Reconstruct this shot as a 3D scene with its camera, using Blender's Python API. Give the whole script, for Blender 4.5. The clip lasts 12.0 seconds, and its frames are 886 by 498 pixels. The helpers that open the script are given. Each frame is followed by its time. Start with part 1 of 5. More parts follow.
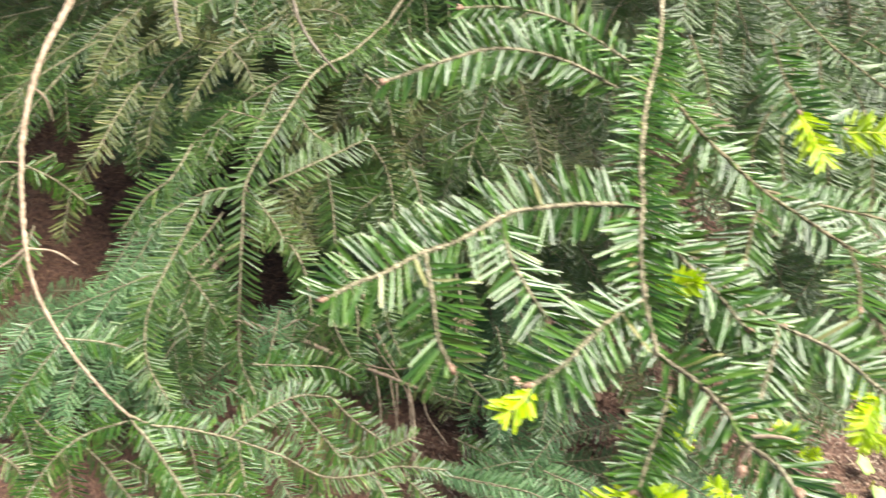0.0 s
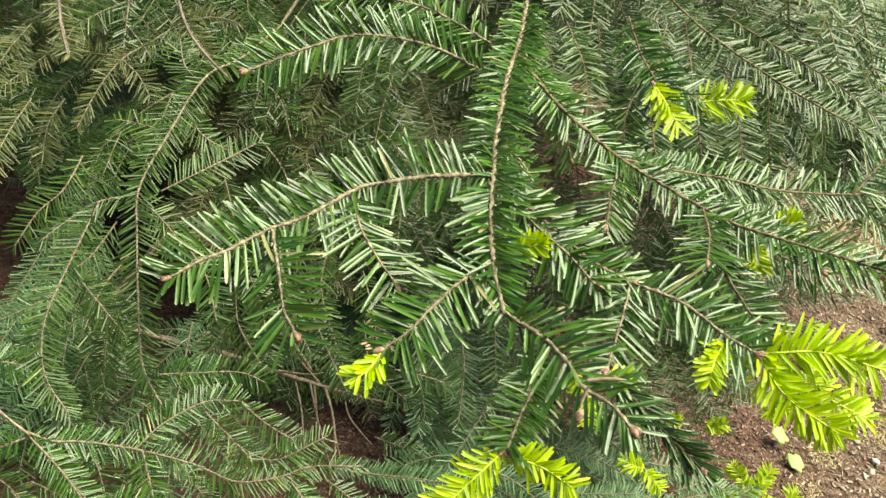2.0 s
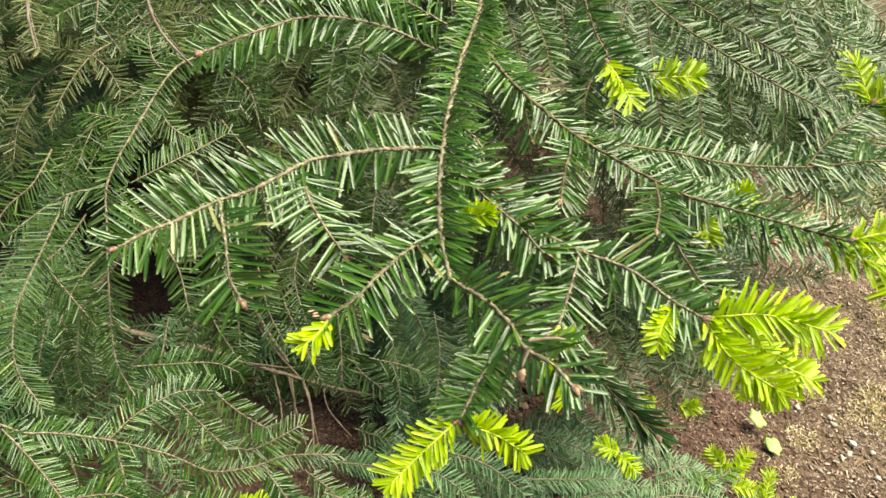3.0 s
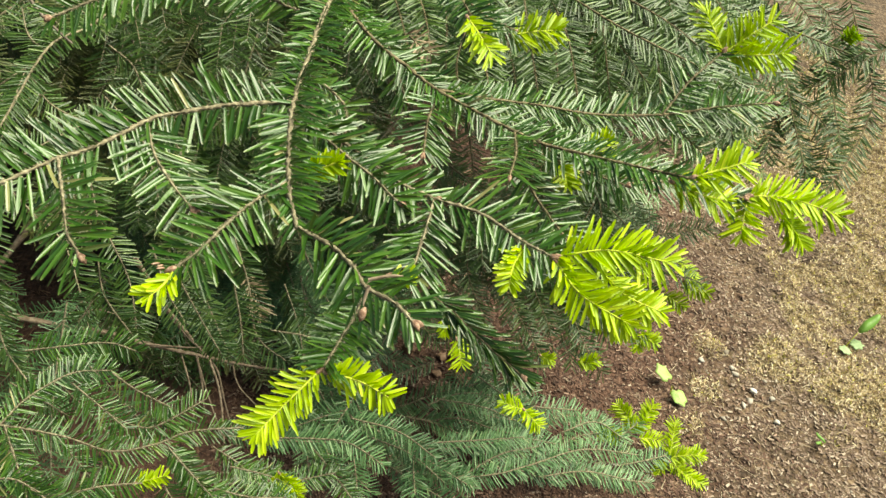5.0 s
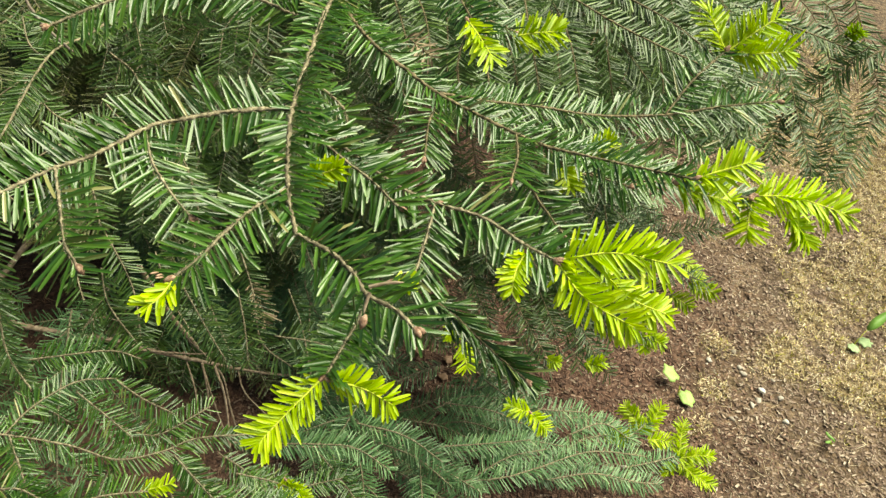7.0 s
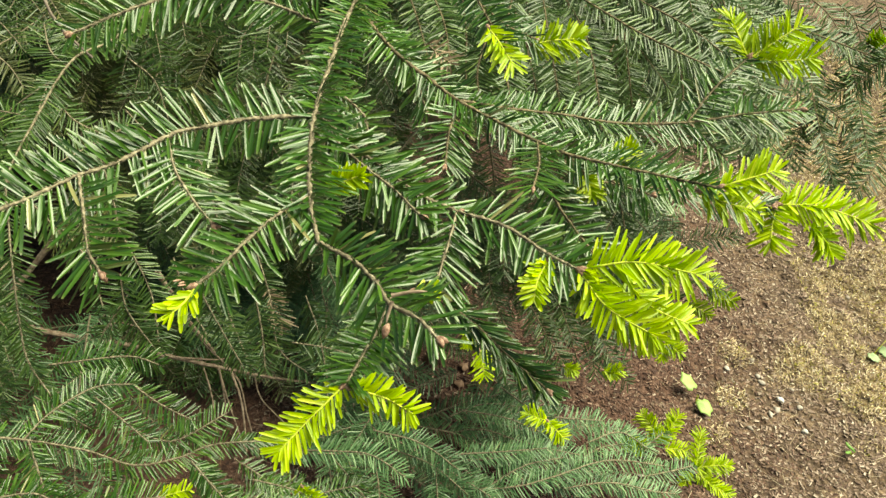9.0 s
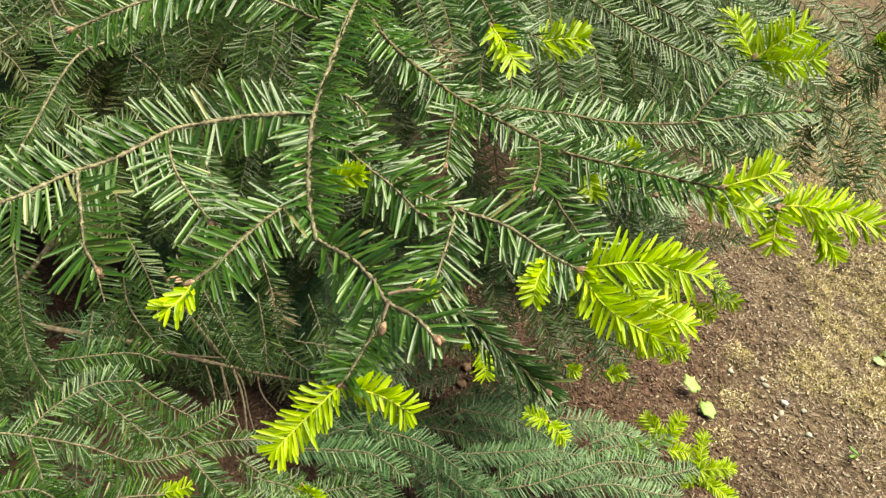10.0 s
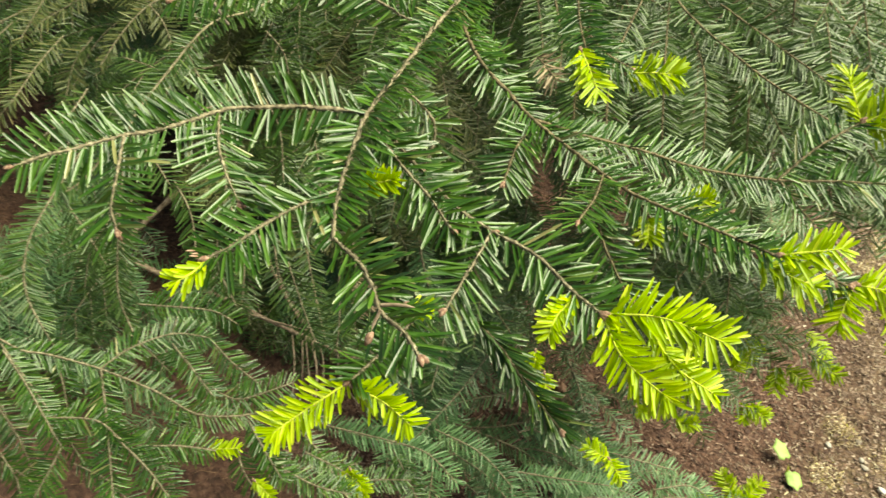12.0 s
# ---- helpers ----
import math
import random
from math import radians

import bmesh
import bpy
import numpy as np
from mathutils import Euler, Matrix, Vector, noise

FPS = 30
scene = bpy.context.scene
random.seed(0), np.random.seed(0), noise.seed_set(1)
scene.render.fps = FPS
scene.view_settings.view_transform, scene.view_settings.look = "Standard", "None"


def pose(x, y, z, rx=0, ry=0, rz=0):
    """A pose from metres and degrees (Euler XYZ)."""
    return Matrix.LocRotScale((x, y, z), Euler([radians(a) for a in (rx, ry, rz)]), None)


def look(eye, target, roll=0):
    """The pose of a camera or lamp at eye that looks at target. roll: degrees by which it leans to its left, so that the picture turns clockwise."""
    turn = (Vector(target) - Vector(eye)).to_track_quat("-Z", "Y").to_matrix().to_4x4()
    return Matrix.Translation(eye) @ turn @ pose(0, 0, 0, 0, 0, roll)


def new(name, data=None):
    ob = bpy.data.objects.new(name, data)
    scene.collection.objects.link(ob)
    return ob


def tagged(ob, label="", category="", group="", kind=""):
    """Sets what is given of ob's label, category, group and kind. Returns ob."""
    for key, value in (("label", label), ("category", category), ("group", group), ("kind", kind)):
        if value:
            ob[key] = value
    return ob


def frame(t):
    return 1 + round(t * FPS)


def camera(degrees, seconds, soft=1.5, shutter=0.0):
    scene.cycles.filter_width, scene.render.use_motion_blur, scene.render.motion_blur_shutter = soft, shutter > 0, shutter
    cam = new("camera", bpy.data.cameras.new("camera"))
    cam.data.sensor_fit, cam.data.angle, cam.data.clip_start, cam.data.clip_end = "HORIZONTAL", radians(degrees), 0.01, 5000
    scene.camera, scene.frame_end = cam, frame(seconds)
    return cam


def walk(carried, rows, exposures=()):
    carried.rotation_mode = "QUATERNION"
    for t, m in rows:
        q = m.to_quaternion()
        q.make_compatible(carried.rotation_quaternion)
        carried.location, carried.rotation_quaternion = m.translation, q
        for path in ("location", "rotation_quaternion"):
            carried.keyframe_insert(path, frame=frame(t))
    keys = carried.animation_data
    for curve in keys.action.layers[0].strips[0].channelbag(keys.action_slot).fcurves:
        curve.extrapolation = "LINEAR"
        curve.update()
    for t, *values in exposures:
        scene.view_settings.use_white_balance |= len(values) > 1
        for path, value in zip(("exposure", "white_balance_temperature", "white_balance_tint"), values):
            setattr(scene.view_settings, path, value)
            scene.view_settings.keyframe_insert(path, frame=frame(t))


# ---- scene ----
cam = camera(54.56, 12.0, soft=1.4, shutter=0.6)
PATH = [
    (0, (-0.1379, 0.0282, 1.2359), (-0.4268, 1.4783, -0.1108), 11.97),
    (0.5, (-0.1065, 0.0301, 1.2357), (-0.2974, 1.5103, -0.0956), 13.36),
    (1, (-0.0997, 0.0257, 1.2341), (-0.2581, 1.5297, -0.0746), 12.80),
    (1.5, (-0.0907, 0.0242, 1.2341), (-0.2635, 1.5287, -0.0723), 11.96),
    (2, (-0.0820, 0.0208, 1.2347), (-0.2525, 1.5262, -0.0709), 11.56),
    (2.5, (-0.0679, 0.0151, 1.2324), (-0.2279, 1.5238, -0.0708), 11.30),
    (3, (-0.0539, 0.0095, 1.2297), (-0.2027, 1.5226, -0.0697), 11.03),
    (3.5, (-0.0380, 0.0039, 1.2293), (-0.1445, 1.5274, -0.0620), 11.40),
    (5.5, (0.0011, -0.0037, 1.2288), (0.0255, 1.5077, -0.0809), 12.26),
    (6, (0.0001, -0.0016, 1.2277), (0.0181, 1.5116, -0.0799), 11.93),
    (6.5, (0.0011, -0.0003, 1.2282), (0.0067, 1.5140, -0.0782), 11.44),
    (7, (0.0001, 0.0019, 1.2276), (-0.0021, 1.5172, -0.0777), 11.21),
    (9, (-0.0047, 0.0042, 1.2263), (-0.0416, 1.5239, -0.0734), 10.58),
    (9.5, (-0.0044, 0.0067, 1.2245), (-0.0470, 1.5281, -0.0731), 10.63),
    (10, (-0.0005, 0.0063, 1.2247), (-0.0510, 1.5239, -0.0770), 10.72),
    (10.5, (-0.0039, 0.0173, 1.2263), (-0.0605, 1.5293, -0.0816), 11.18),
    (11, (0.0113, 0.0173, 1.2256), (-0.0815, 1.5279, -0.0819), 12.77),
    (11.5, (0.0438, 0.0321, 1.2305), (-0.1917, 1.5088, -0.0976), 14.81),
    (12, (0.0595, 0.0348, 1.2385), (-0.2932, 1.4677, -0.1115), 12.71),
]
walk(cam, [(t, look(eye, target, roll)) for t, eye, target, roll in PATH],
     exposures=[(0.0, 1.98, 6900, 8), (0.3, 1.62, 7200, 3), (0.6, 1.48, 7500, 0), (3.5, 1.44, 7700, -1), (5.5, 1.24, 7900, -5), (12.0, 1.26, 8300, -6)])

# ---- light: a bright, thinly clouded sky ----
SUN_EL, SUN_AZ = radians(61), radians(66)
world = bpy.data.worlds.new("sky")
scene.world = world
world.use_nodes = True
sky = world.node_tree.nodes.new("ShaderNodeTexSky")
sky.sky_type, sky.sun_disc = "NISHITA", False
sky.sun_elevation, sky.sun_rotation = SUN_EL, SUN_AZ
sky.air_density, sky.dust_density, sky.ozone_density = 1.0, 1.5, 1.0
world.node_tree.links.new(sky.outputs[0], world.node_tree.nodes["Background"].inputs[0])
world.node_tree.nodes["Background"].inputs[1].default_value = 0.048
sun = new("sun", bpy.data.lights.new("sun", "SUN"))
sun.data.energy, sun.data.angle, sun.data.color = 4.8, radians(58), (1.0, 0.975, 0.92)
sun.matrix_world = look((0, 0, 0), (-math.sin(SUN_AZ) * math.cos(SUN_EL), -math.cos(SUN_AZ) * math.cos(SUN_EL), -math.sin(SUN_EL)))


# ---- materials ----
def material(name):
    m = bpy.data.materials.new(name)
    m.use_nodes = True
    nt = m.node_tree
    return m, nt, nt.nodes["Principled BSDF"]


def node(nt, kind, **inputs):
    n = nt.nodes.new(kind)
    for key, value in inputs.items():
        n.inputs[key.replace("_", " ")].default_value = value
    return n


def ramp(nt, source, stops):
    r = nt.nodes.new("ShaderNodeValToRGB")
    els = r.color_ramp.elements
    while len(els) < len(stops):
        els.new(0.5)
    for e, (at, col) in zip(els, stops):
        e.position, e.color = at, (*col, 1)
    nt.links.new(source, r.inputs[0])
    return r.outputs[0]


def mix(nt, fac, a, b, blend="MIX"):
    n = nt.nodes.new("ShaderNodeMix")
    n.data_type, n.blend_type = "RGBA", blend
    for value, socket in ((fac, n.inputs[0]), (a, n.inputs[6]), (b, n.inputs[7])):
        if isinstance(value, bpy.types.NodeSocket):
            nt.links.new(value, socket)
        else:
            socket.default_value = value if isinstance(value, float) else (*value, 1)
    return n.outputs[2]


def noise_of(nt, scale, detail=4.0, rough=0.55):
    tc = nt.nodes.new("ShaderNodeTexCoord")
    n = node(nt, "ShaderNodeTexNoise", Scale=scale, Detail=detail, Roughness=rough)
    nt.links.new(tc.outputs["Object"], n.inputs["Vector"])
    return n.outputs[0]


def bump(nt, bsdf, height, strength, distance):
    b = node(nt, "ShaderNodeBump", Strength=strength, Distance=distance)
    nt.links.new(height, b.inputs["Height"])
    nt.links.new(b.outputs[0], bsdf.inputs["Normal"])


def leaf_material(name, dark, mid, light, tip, rough, see_through, patch=14.0):
    """Needle surface: each needle its own shade, paler towards its tip, with slow drifts along the twig."""
    m, nt, p = material(name)
    geo = nt.nodes.new("ShaderNodeNewGeometry")
    info = nt.nodes.new("ShaderNodeObjectInfo")
    both = nt.nodes.new("ShaderNodeMath")
    both.operation = "ADD"
    nt.links.new(geo.outputs["Random Per Island"], both.inputs[0])
    nt.links.new(info.outputs["Random"], both.inputs[1])
    part_of = nt.nodes.new("ShaderNodeMath")
    part_of.operation = "FRACT"
    nt.links.new(both.outputs[0], part_of.inputs[0])
    col = ramp(nt, part_of.outputs[0], [(0.0, dark), (0.55, mid), (0.975, light), (1.0, tip)])
    drift = ramp(nt, noise_of(nt, patch), [(0.3, (0.62, 0.66, 0.62)), (0.7, (1.15, 1.12, 1.05))])
    col = mix(nt, 1.0, col, drift, "MULTIPLY")
    at = nt.nodes.new("ShaderNodeAttribute")
    at.attribute_name = "along"
    fade = node(nt, "ShaderNodeMapRange", From_Min=0.9, From_Max=1.05, To_Max=0.45)
    nt.links.new(at.outputs["Fac"], fade.inputs[0])
    col = mix(nt, fade.outputs[0], col, tip)
    nt.links.new(col, p.inputs["Base Color"])
    p.inputs["Roughness"].default_value = rough
    p.inputs["Specular IOR Level"].default_value = 0.5
    p.inputs["Coat Weight"].default_value = 0.5 if rough < 0.3 else 0.17 if rough < 0.42 else 0.1
    p.inputs["Coat Roughness"].default_value = 0.28
    bump(nt, p, noise_of(nt, 900.0, 2.0), 0.25, 0.0004)
    tr = nt.nodes.new("ShaderNodeBsdfTranslucent")
    nt.links.new(col, tr.inputs["Color"])
    ms = nt.nodes.new("ShaderNodeMixShader")
    ms.inputs[0].default_value = see_through
    nt.links.new(p.outputs[0], ms.inputs[1])
    nt.links.new(tr.outputs[0], ms.inputs[2])
    nt.links.new(ms.outputs[0], nt.nodes["Material Output"].inputs[0])
    return m


def bark_material(name, a, b, c, scale):
    m, nt, p = material(name)
    col = ramp(nt, noise_of(nt, scale, 5.0, 0.65), [(0.3, a), (0.5, b), (0.72, c)])
    nt.links.new(col, p.inputs["Base Color"])
    p.inputs["Roughness"].default_value = 0.85
    bump(nt, p, noise_of(nt, scale * 3, 4.0), 0.6, 0.001)
    return m


TOP = leaf_material("needle_glossy", (0.021, 0.067, 0.007), (0.044, 0.126, 0.011), (0.090, 0.190, 0.022), (0.31, 0.29, 0.13), 0.27, 0.24)
UNDER = leaf_material("needle_underside", (0.060, 0.122, 0.043), (0.092, 0.166, 0.059), (0.145, 0.226, 0.094), (0.27, 0.29, 0.15), 0.55, 0.10)
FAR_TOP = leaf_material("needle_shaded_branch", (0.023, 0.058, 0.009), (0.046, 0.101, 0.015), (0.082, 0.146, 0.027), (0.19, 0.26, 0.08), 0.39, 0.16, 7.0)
OLD_TOP = leaf_material("needle_old", (0.055, 0.078, 0.020), (0.098, 0.122, 0.034), (0.155, 0.165, 0.052), (0.24, 0.20, 0.085), 0.5, 0.08, 9.0)
WITHERED = leaf_material("needle_withered", (0.15, 0.105, 0.06), (0.27, 0.20, 0.13), (0.40, 0.31, 0.21), (0.48, 0.40, 0.28), 0.7, 0.1, 40.0)
BLUE_TOP = leaf_material("needle_bluish", (0.056, 0.138, 0.050), (0.100, 0.212, 0.082), (0.165, 0.290, 0.122), (0.30, 0.38, 0.18), 0.40, 0.10, 7.0)
SHOOT_TOP = leaf_material("shoot_needle", (0.40, 0.57, 0.008), (0.52, 0.69, 0.011), (0.65, 0.78, 0.025), (0.72, 0.78, 0.07), 0.38, 0.5)
BARK = bark_material("twig_bark", (0.055, 0.045, 0.027), (0.185, 0.156, 0.096), (0.39, 0.35, 0.24), 300.0)
DARK_BARK = bark_material("dark_twig_bark", (0.045, 0.036, 0.018), (0.125, 0.098, 0.052), (0.26, 0.21, 0.115), 260.0)
GREY_BARK = bark_material("bare_stem_bark", (0.14, 0.095, 0.06), (0.27, 0.20, 0.14), (0.40, 0.32, 0.24), 120.0)
TRUNK_BARK = bark_material("trunk_bark", (0.06, 0.045, 0.035), (0.14, 0.11, 0.085), (0.24, 0.21, 0.17), 30.0)
SHOOT_STEM = bark_material("shoot_stem", (0.42, 0.50, 0.04), (0.52, 0.58, 0.06), (0.58, 0.56, 0.10), 200.0)
BUD = bark_material("bud_scale", (0.11, 0.055, 0.035), (0.25, 0.145, 0.095), (0.46, 0.33, 0.25), 500.0)


# ---- meshes from arrays ----
def mesh_of(name, verts, quads, mats, index=None, along=None, smooth=None):
    me = bpy.data.meshes.new(name)
    verts, quads = np.asarray(verts, np.float32).reshape(-1, 3), np.asarray(quads, np.int32).reshape(-1, 4)
    me.vertices.add(len(verts))
    me.vertices.foreach_set("co", verts.ravel())
    me.loops.add(quads.size)
    me.loops.foreach_set("vertex_index", quads.ravel())
    me.polygons.add(len(quads))
    me.polygons.foreach_set("loop_start", np.arange(0, quads.size, 4, dtype=np.int32))
    for m in mats:
        me.materials.append(m)
    if index is not None:
        me.polygons.foreach_set("material_index", np.asarray(index, np.int32))
    me.polygons.foreach_set("use_smooth", np.ones(len(quads), bool) if smooth is None else np.asarray(smooth, bool))
    if along is not None:
        me.attributes.new("along", "FLOAT", "POINT").data.foreach_set("value", np.asarray(along, np.float32))
    me.update(calc_edges=True)
    return me


def unit(v):
    return v / np.maximum(np.linalg.norm(v, axis=-1, keepdims=True), 1e-9)


def curve_through(points, step):
    """Even stations along a smooth curve through the points: places, tangents and arc lengths."""
    p = np.asarray(points, float)
    p = np.vstack([2 * p[0] - p[1], p, 2 * p[-1] - p[-2]])
    u = np.linspace(0, 1, 24, endpoint=False)[:, None]
    out = []
    for a, b, c, d in zip(p, p[1:], p[2:], p[3:]):
        out.append(0.5 * (2 * b + (c - a) * u + (2 * a - 5 * b + 4 * c - d) * u**2 + (3 * b - a - 3 * c + d) * u**3))
    out = np.vstack(out + [p[-2][None]])
    s = np.r_[0, np.cumsum(np.linalg.norm(np.diff(out, axis=0), axis=1))]
    n = max(4, int(s[-1] / step) + 1)
    at = np.linspace(0, s[-1], n)
    places = np.stack([np.interp(at, s, out[:, k]) for k in range(3)], 1)
    return places, unit(np.gradient(places, axis=0)), at


def tube(points, r0, r1, step=0.0045, sides=6, rough=0.20, rng=None):
    """A tapered, slightly knobbly stem."""
    c, t, s = curve_through(points, step)
    up = np.array([0.13, -0.5, 0.86])
    a = unit(np.cross(t, up))
    b = np.cross(a, t)
    r = (r0 + (r1 - r0) * s / s[-1])[:, None] * (1 + rough * rng.standard_normal((len(c), sides)))
    r[-1] *= 0.35
    ang = np.arange(sides) * 2 * np.pi / sides
    v = c[:, None] + r[..., None] * (np.cos(ang)[None, :, None] * a[:, None] + np.sin(ang)[None, :, None] * b[:, None])
    i, k = np.meshgrid(np.arange(len(c) - 1), np.arange(sides), indexing="ij")
    k2 = (k + 1) % sides
    q = np.stack([i * sides + k, i * sides + k2, (i + 1) * sides + k2, (i + 1) * sides + k], -1).reshape(-1, 4)
    return v.reshape(-1, 3), q


FINE = ([0.0, 0.12, 0.45, 0.82, 0.96, 1.0], [0.38, 0.78, 1.0, 0.92, 0.68, 0.3])
SOFT = ([0.0, 0.12, 0.5, 0.88, 1.0], [0.5, 0.85, 1.0, 0.80, 0.32])
COARSE = ([0.0, 0.55, 1.0], [0.6, 1.0, 0.5])


def blades(base, d, b, length, width, bend, rows):
    """Flat needles with a grooved upper and a keeled lower face. Returns places, quads, face kinds (0 above, 1 below) and lengthways positions."""
    us, prof = np.array(rows[0]), np.array(rows[1])
    n, m = len(base), len(us)
    side = unit(np.cross(d, b))
    b = np.cross(side, d)
    c = base[:, None] + d[:, None] * (length[:, None] * us)[..., None] + b[:, None] * (bend[:, None] * length[:, None] * us**2)[..., None]
    half = (width[:, None] * prof * 0.5)[..., None]
    ring = np.stack([c - side[:, None] * half, c - b[:, None] * half * 0.22, c + side[:, None] * half, c - b[:, None] * half * 0.62], 2)
    start = (np.arange(n) * m * 4)[:, None, None]
    i, k = np.arange(m - 1)[:, None], np.arange(4)[None]
    k2 = (k + 1) % 4
    quad = np.stack([i * 4 + k, (i + 1) * 4 + k, (i + 1) * 4 + k2, i * 4 + k2], -1).reshape(-1, 4)
    cap = np.array([[(m - 1) * 4 + j for j in (0, 1, 2, 3)]])
    quad = np.vstack([quad, cap])
    kind = np.r_[np.tile([0, 0, 1, 1], m - 1), 0]
    faces = (start + quad[None]).reshape(-1, 4)
    return ring.reshape(-1, 3), faces, np.tile(kind, n), np.tile(np.repeat(us, 4), n)


def slips(base, d, b, length, width, bend, flat=False):
    """Small far needles: a folded strip of two faces each."""
    side = unit(np.cross(d, b))
    b = np.cross(side, d)
    tip = base + d * length[:, None] + b * (bend * length)[:, None]
    h = side * (width * 0.5)[:, None]
    fold = b * (width * 0.25)[:, None]
    v = np.stack([base - h * 0.6 + fold, base, base + h * 0.6 + fold, tip - h * 0.8 + fold, tip, tip + h * 0.8 + fold], 1)
    q = (np.arange(len(base)) * 6)[:, None, None] + np.array([[0, 3, 5, 2]] if flat else [[0, 3, 4, 1], [1, 4, 5, 2]])[None]
    m = q.shape[1]
    return v.reshape(-1, 3), q.reshape(-1, 4), np.zeros(len(base) * m), np.tile([0.0, 0.0, 0.0, 1.0, 1.0, 1.0], len(base))


def pegs(base, d, up):
    """The little woody cushions on which the needles sit."""
    one = np.ones(len(base))
    v, q, kind, along = blades(base, d, up, 0.0019 * one, 0.0014 * one, 0 * one, COARSE)
    return v, q


SPRAY_UP = np.array([0.0, -0.50, 0.87])


def needle_places(points, rng, length=0.025, width=0.0023, gap=0.0034, skip=0.0, upper=0.7, forward=62.0, roll=14.0, face=SPRAY_UP, drop=0.03, short_end=0.55, loose=1.0):
    """Where the needles of one twig sit: two combed ranks to the sides and a looser one above."""
    c, t, s = curve_through(points, gap)
    keep = s >= skip
    c, t, s = c[keep], t[keep], s[keep]
    rel = (s - s[0]) / max(s[-1] - s[0], 1e-6)
    nrm = unit(face[None] - (t @ face)[:, None] * t)
    lean = math.radians(rng.normal(0, roll))
    bi = np.cross(t, nrm)
    nrm, bi = math.cos(lean) * nrm + math.sin(lean) * bi, math.cos(lean) * bi - math.sin(lean) * nrm
    got = []
    for sd in (-1, 1):
        for rank in (0, 1, 2):
            prob = (1.0 - drop, upper, upper * 0.35)[rank]
            m = rng.random(len(c)) < prob
            k = int(m.sum())
            el = np.radians(rng.normal((-5, 26, 58)[rank], (11, 13, 13)[rank] * loose, k))
            al = np.radians(rng.normal(forward, 8 * loose, k) - 24 * np.clip((rel[m] - 0.86) / 0.14, 0, 1) - 6 * rank)
            out = np.cos(el)[:, None] * sd * bi[m] + np.sin(el)[:, None] * nrm[m]
            d = unit(np.cos(al)[:, None] * t[m] + np.sin(al)[:, None] * out)
            face_up = unit(nrm[m] * np.cos(el)[:, None] - sd * bi[m] * np.sin(el)[:, None] + rng.normal(0, 0.22, (k, 3)))
            shape = np.minimum(1, 0.62 + rel[m] * 3) * (1 - (1 - short_end) * np.clip((rel[m] - 0.88) / 0.12, 0, 1))
            ln = length * shape * rng.normal((1.0, 0.86, 0.66)[rank], 0.11 * loose, k)
            jitter = t[m] * rng.uniform(-0.5, 0.5, k)[:, None] * gap
            got.append((c[m] + jitter, d, face_up, ln, width * rng.normal(1, 0.08, k), rng.normal(-0.07, 0.08, k)))
    return [np.concatenate(x) for x in zip(*got)]


# ---- things and parts ----
def part(name, me, parent, label="", kind=""):
    ob = new(name, me)
    ob.parent = parent
    return tagged(ob, label=label, kind=kind)


STYLE = {
    "near": dict(stout=1.0, step=0.0018, rough=0.42, mats=(BARK, TOP, UNDER), rows=FINE, length=0.0258, width=0.0020, gap=0.0028, upper=0.30),
    "dark": dict(stout=0.85, step=0.002, rough=0.40, mats=(DARK_BARK, TOP, UNDER), rows=FINE, length=0.0245, width=0.0018, gap=0.0028, upper=0.30, loose=0.8),
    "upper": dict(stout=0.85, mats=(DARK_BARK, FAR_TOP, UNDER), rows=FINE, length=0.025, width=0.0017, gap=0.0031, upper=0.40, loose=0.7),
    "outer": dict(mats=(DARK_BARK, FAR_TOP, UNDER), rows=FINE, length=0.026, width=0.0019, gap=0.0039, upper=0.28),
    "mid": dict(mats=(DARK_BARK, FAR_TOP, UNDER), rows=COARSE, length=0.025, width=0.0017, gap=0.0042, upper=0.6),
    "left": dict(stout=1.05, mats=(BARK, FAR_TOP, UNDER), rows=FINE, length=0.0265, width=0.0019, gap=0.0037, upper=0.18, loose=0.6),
    "old": dict(mats=(BARK, OLD_TOP, UNDER), rows=COARSE, length=0.026, width=0.0020, gap=0.0044, upper=0.45),
    "low": dict(stout=1.0, mats=(BARK, TOP, UNDER), rows=FINE, length=0.0235, width=0.0018, gap=0.0033, upper=0.18, loose=0.55),
    "ground": dict(stout=1.3, mats=(BARK, BLUE_TOP, UNDER), rows=COARSE, length=0.0245, width=0.0020, gap=0.0042, upper=0.25, loose=0.6),
    "withered": dict(mats=(DARK_BARK, WITHERED, WITHERED), rows=COARSE, length=0.022, width=0.0022, gap=0.0035, upper=0.6),
    "dead": dict(mats=(GREY_BARK, OLD_TOP, UNDER), rows=COARSE, length=0.02, width=0.002, gap=0.02, upper=0.0),
}
LABELS = {
    "near": "glossy dark green fir branch with bright yellow-green new shoots",
    "dark": "dark-stemmed fir branch reaching outward with lime new shoots",
    "upper": "drooping dark green fir branch in shade behind the others",
    "outer": "sparse hanging fir branch over the bare ground",
    "mid": "shaded fir branch above the soil with small new shoots",
    "left": "dull green fir branch with combed needles in the shade",
    "old": "old brownish olive fir branch with faded needles",
    "low": "low spreading fir branch with a bare brown stem",
    "ground": "bluish green fir branch lying just above the soil",
    "dead": "bare dead brown branch without needles",
}
rng = np.random.default_rng(11)
fir = tagged(new("fir_tree"), label="young fir tree with glossy needles and bright new shoots", category="tree")
fir.location = (-0.5, 2.4, 0.0)
fir.empty_display_size = 0.1
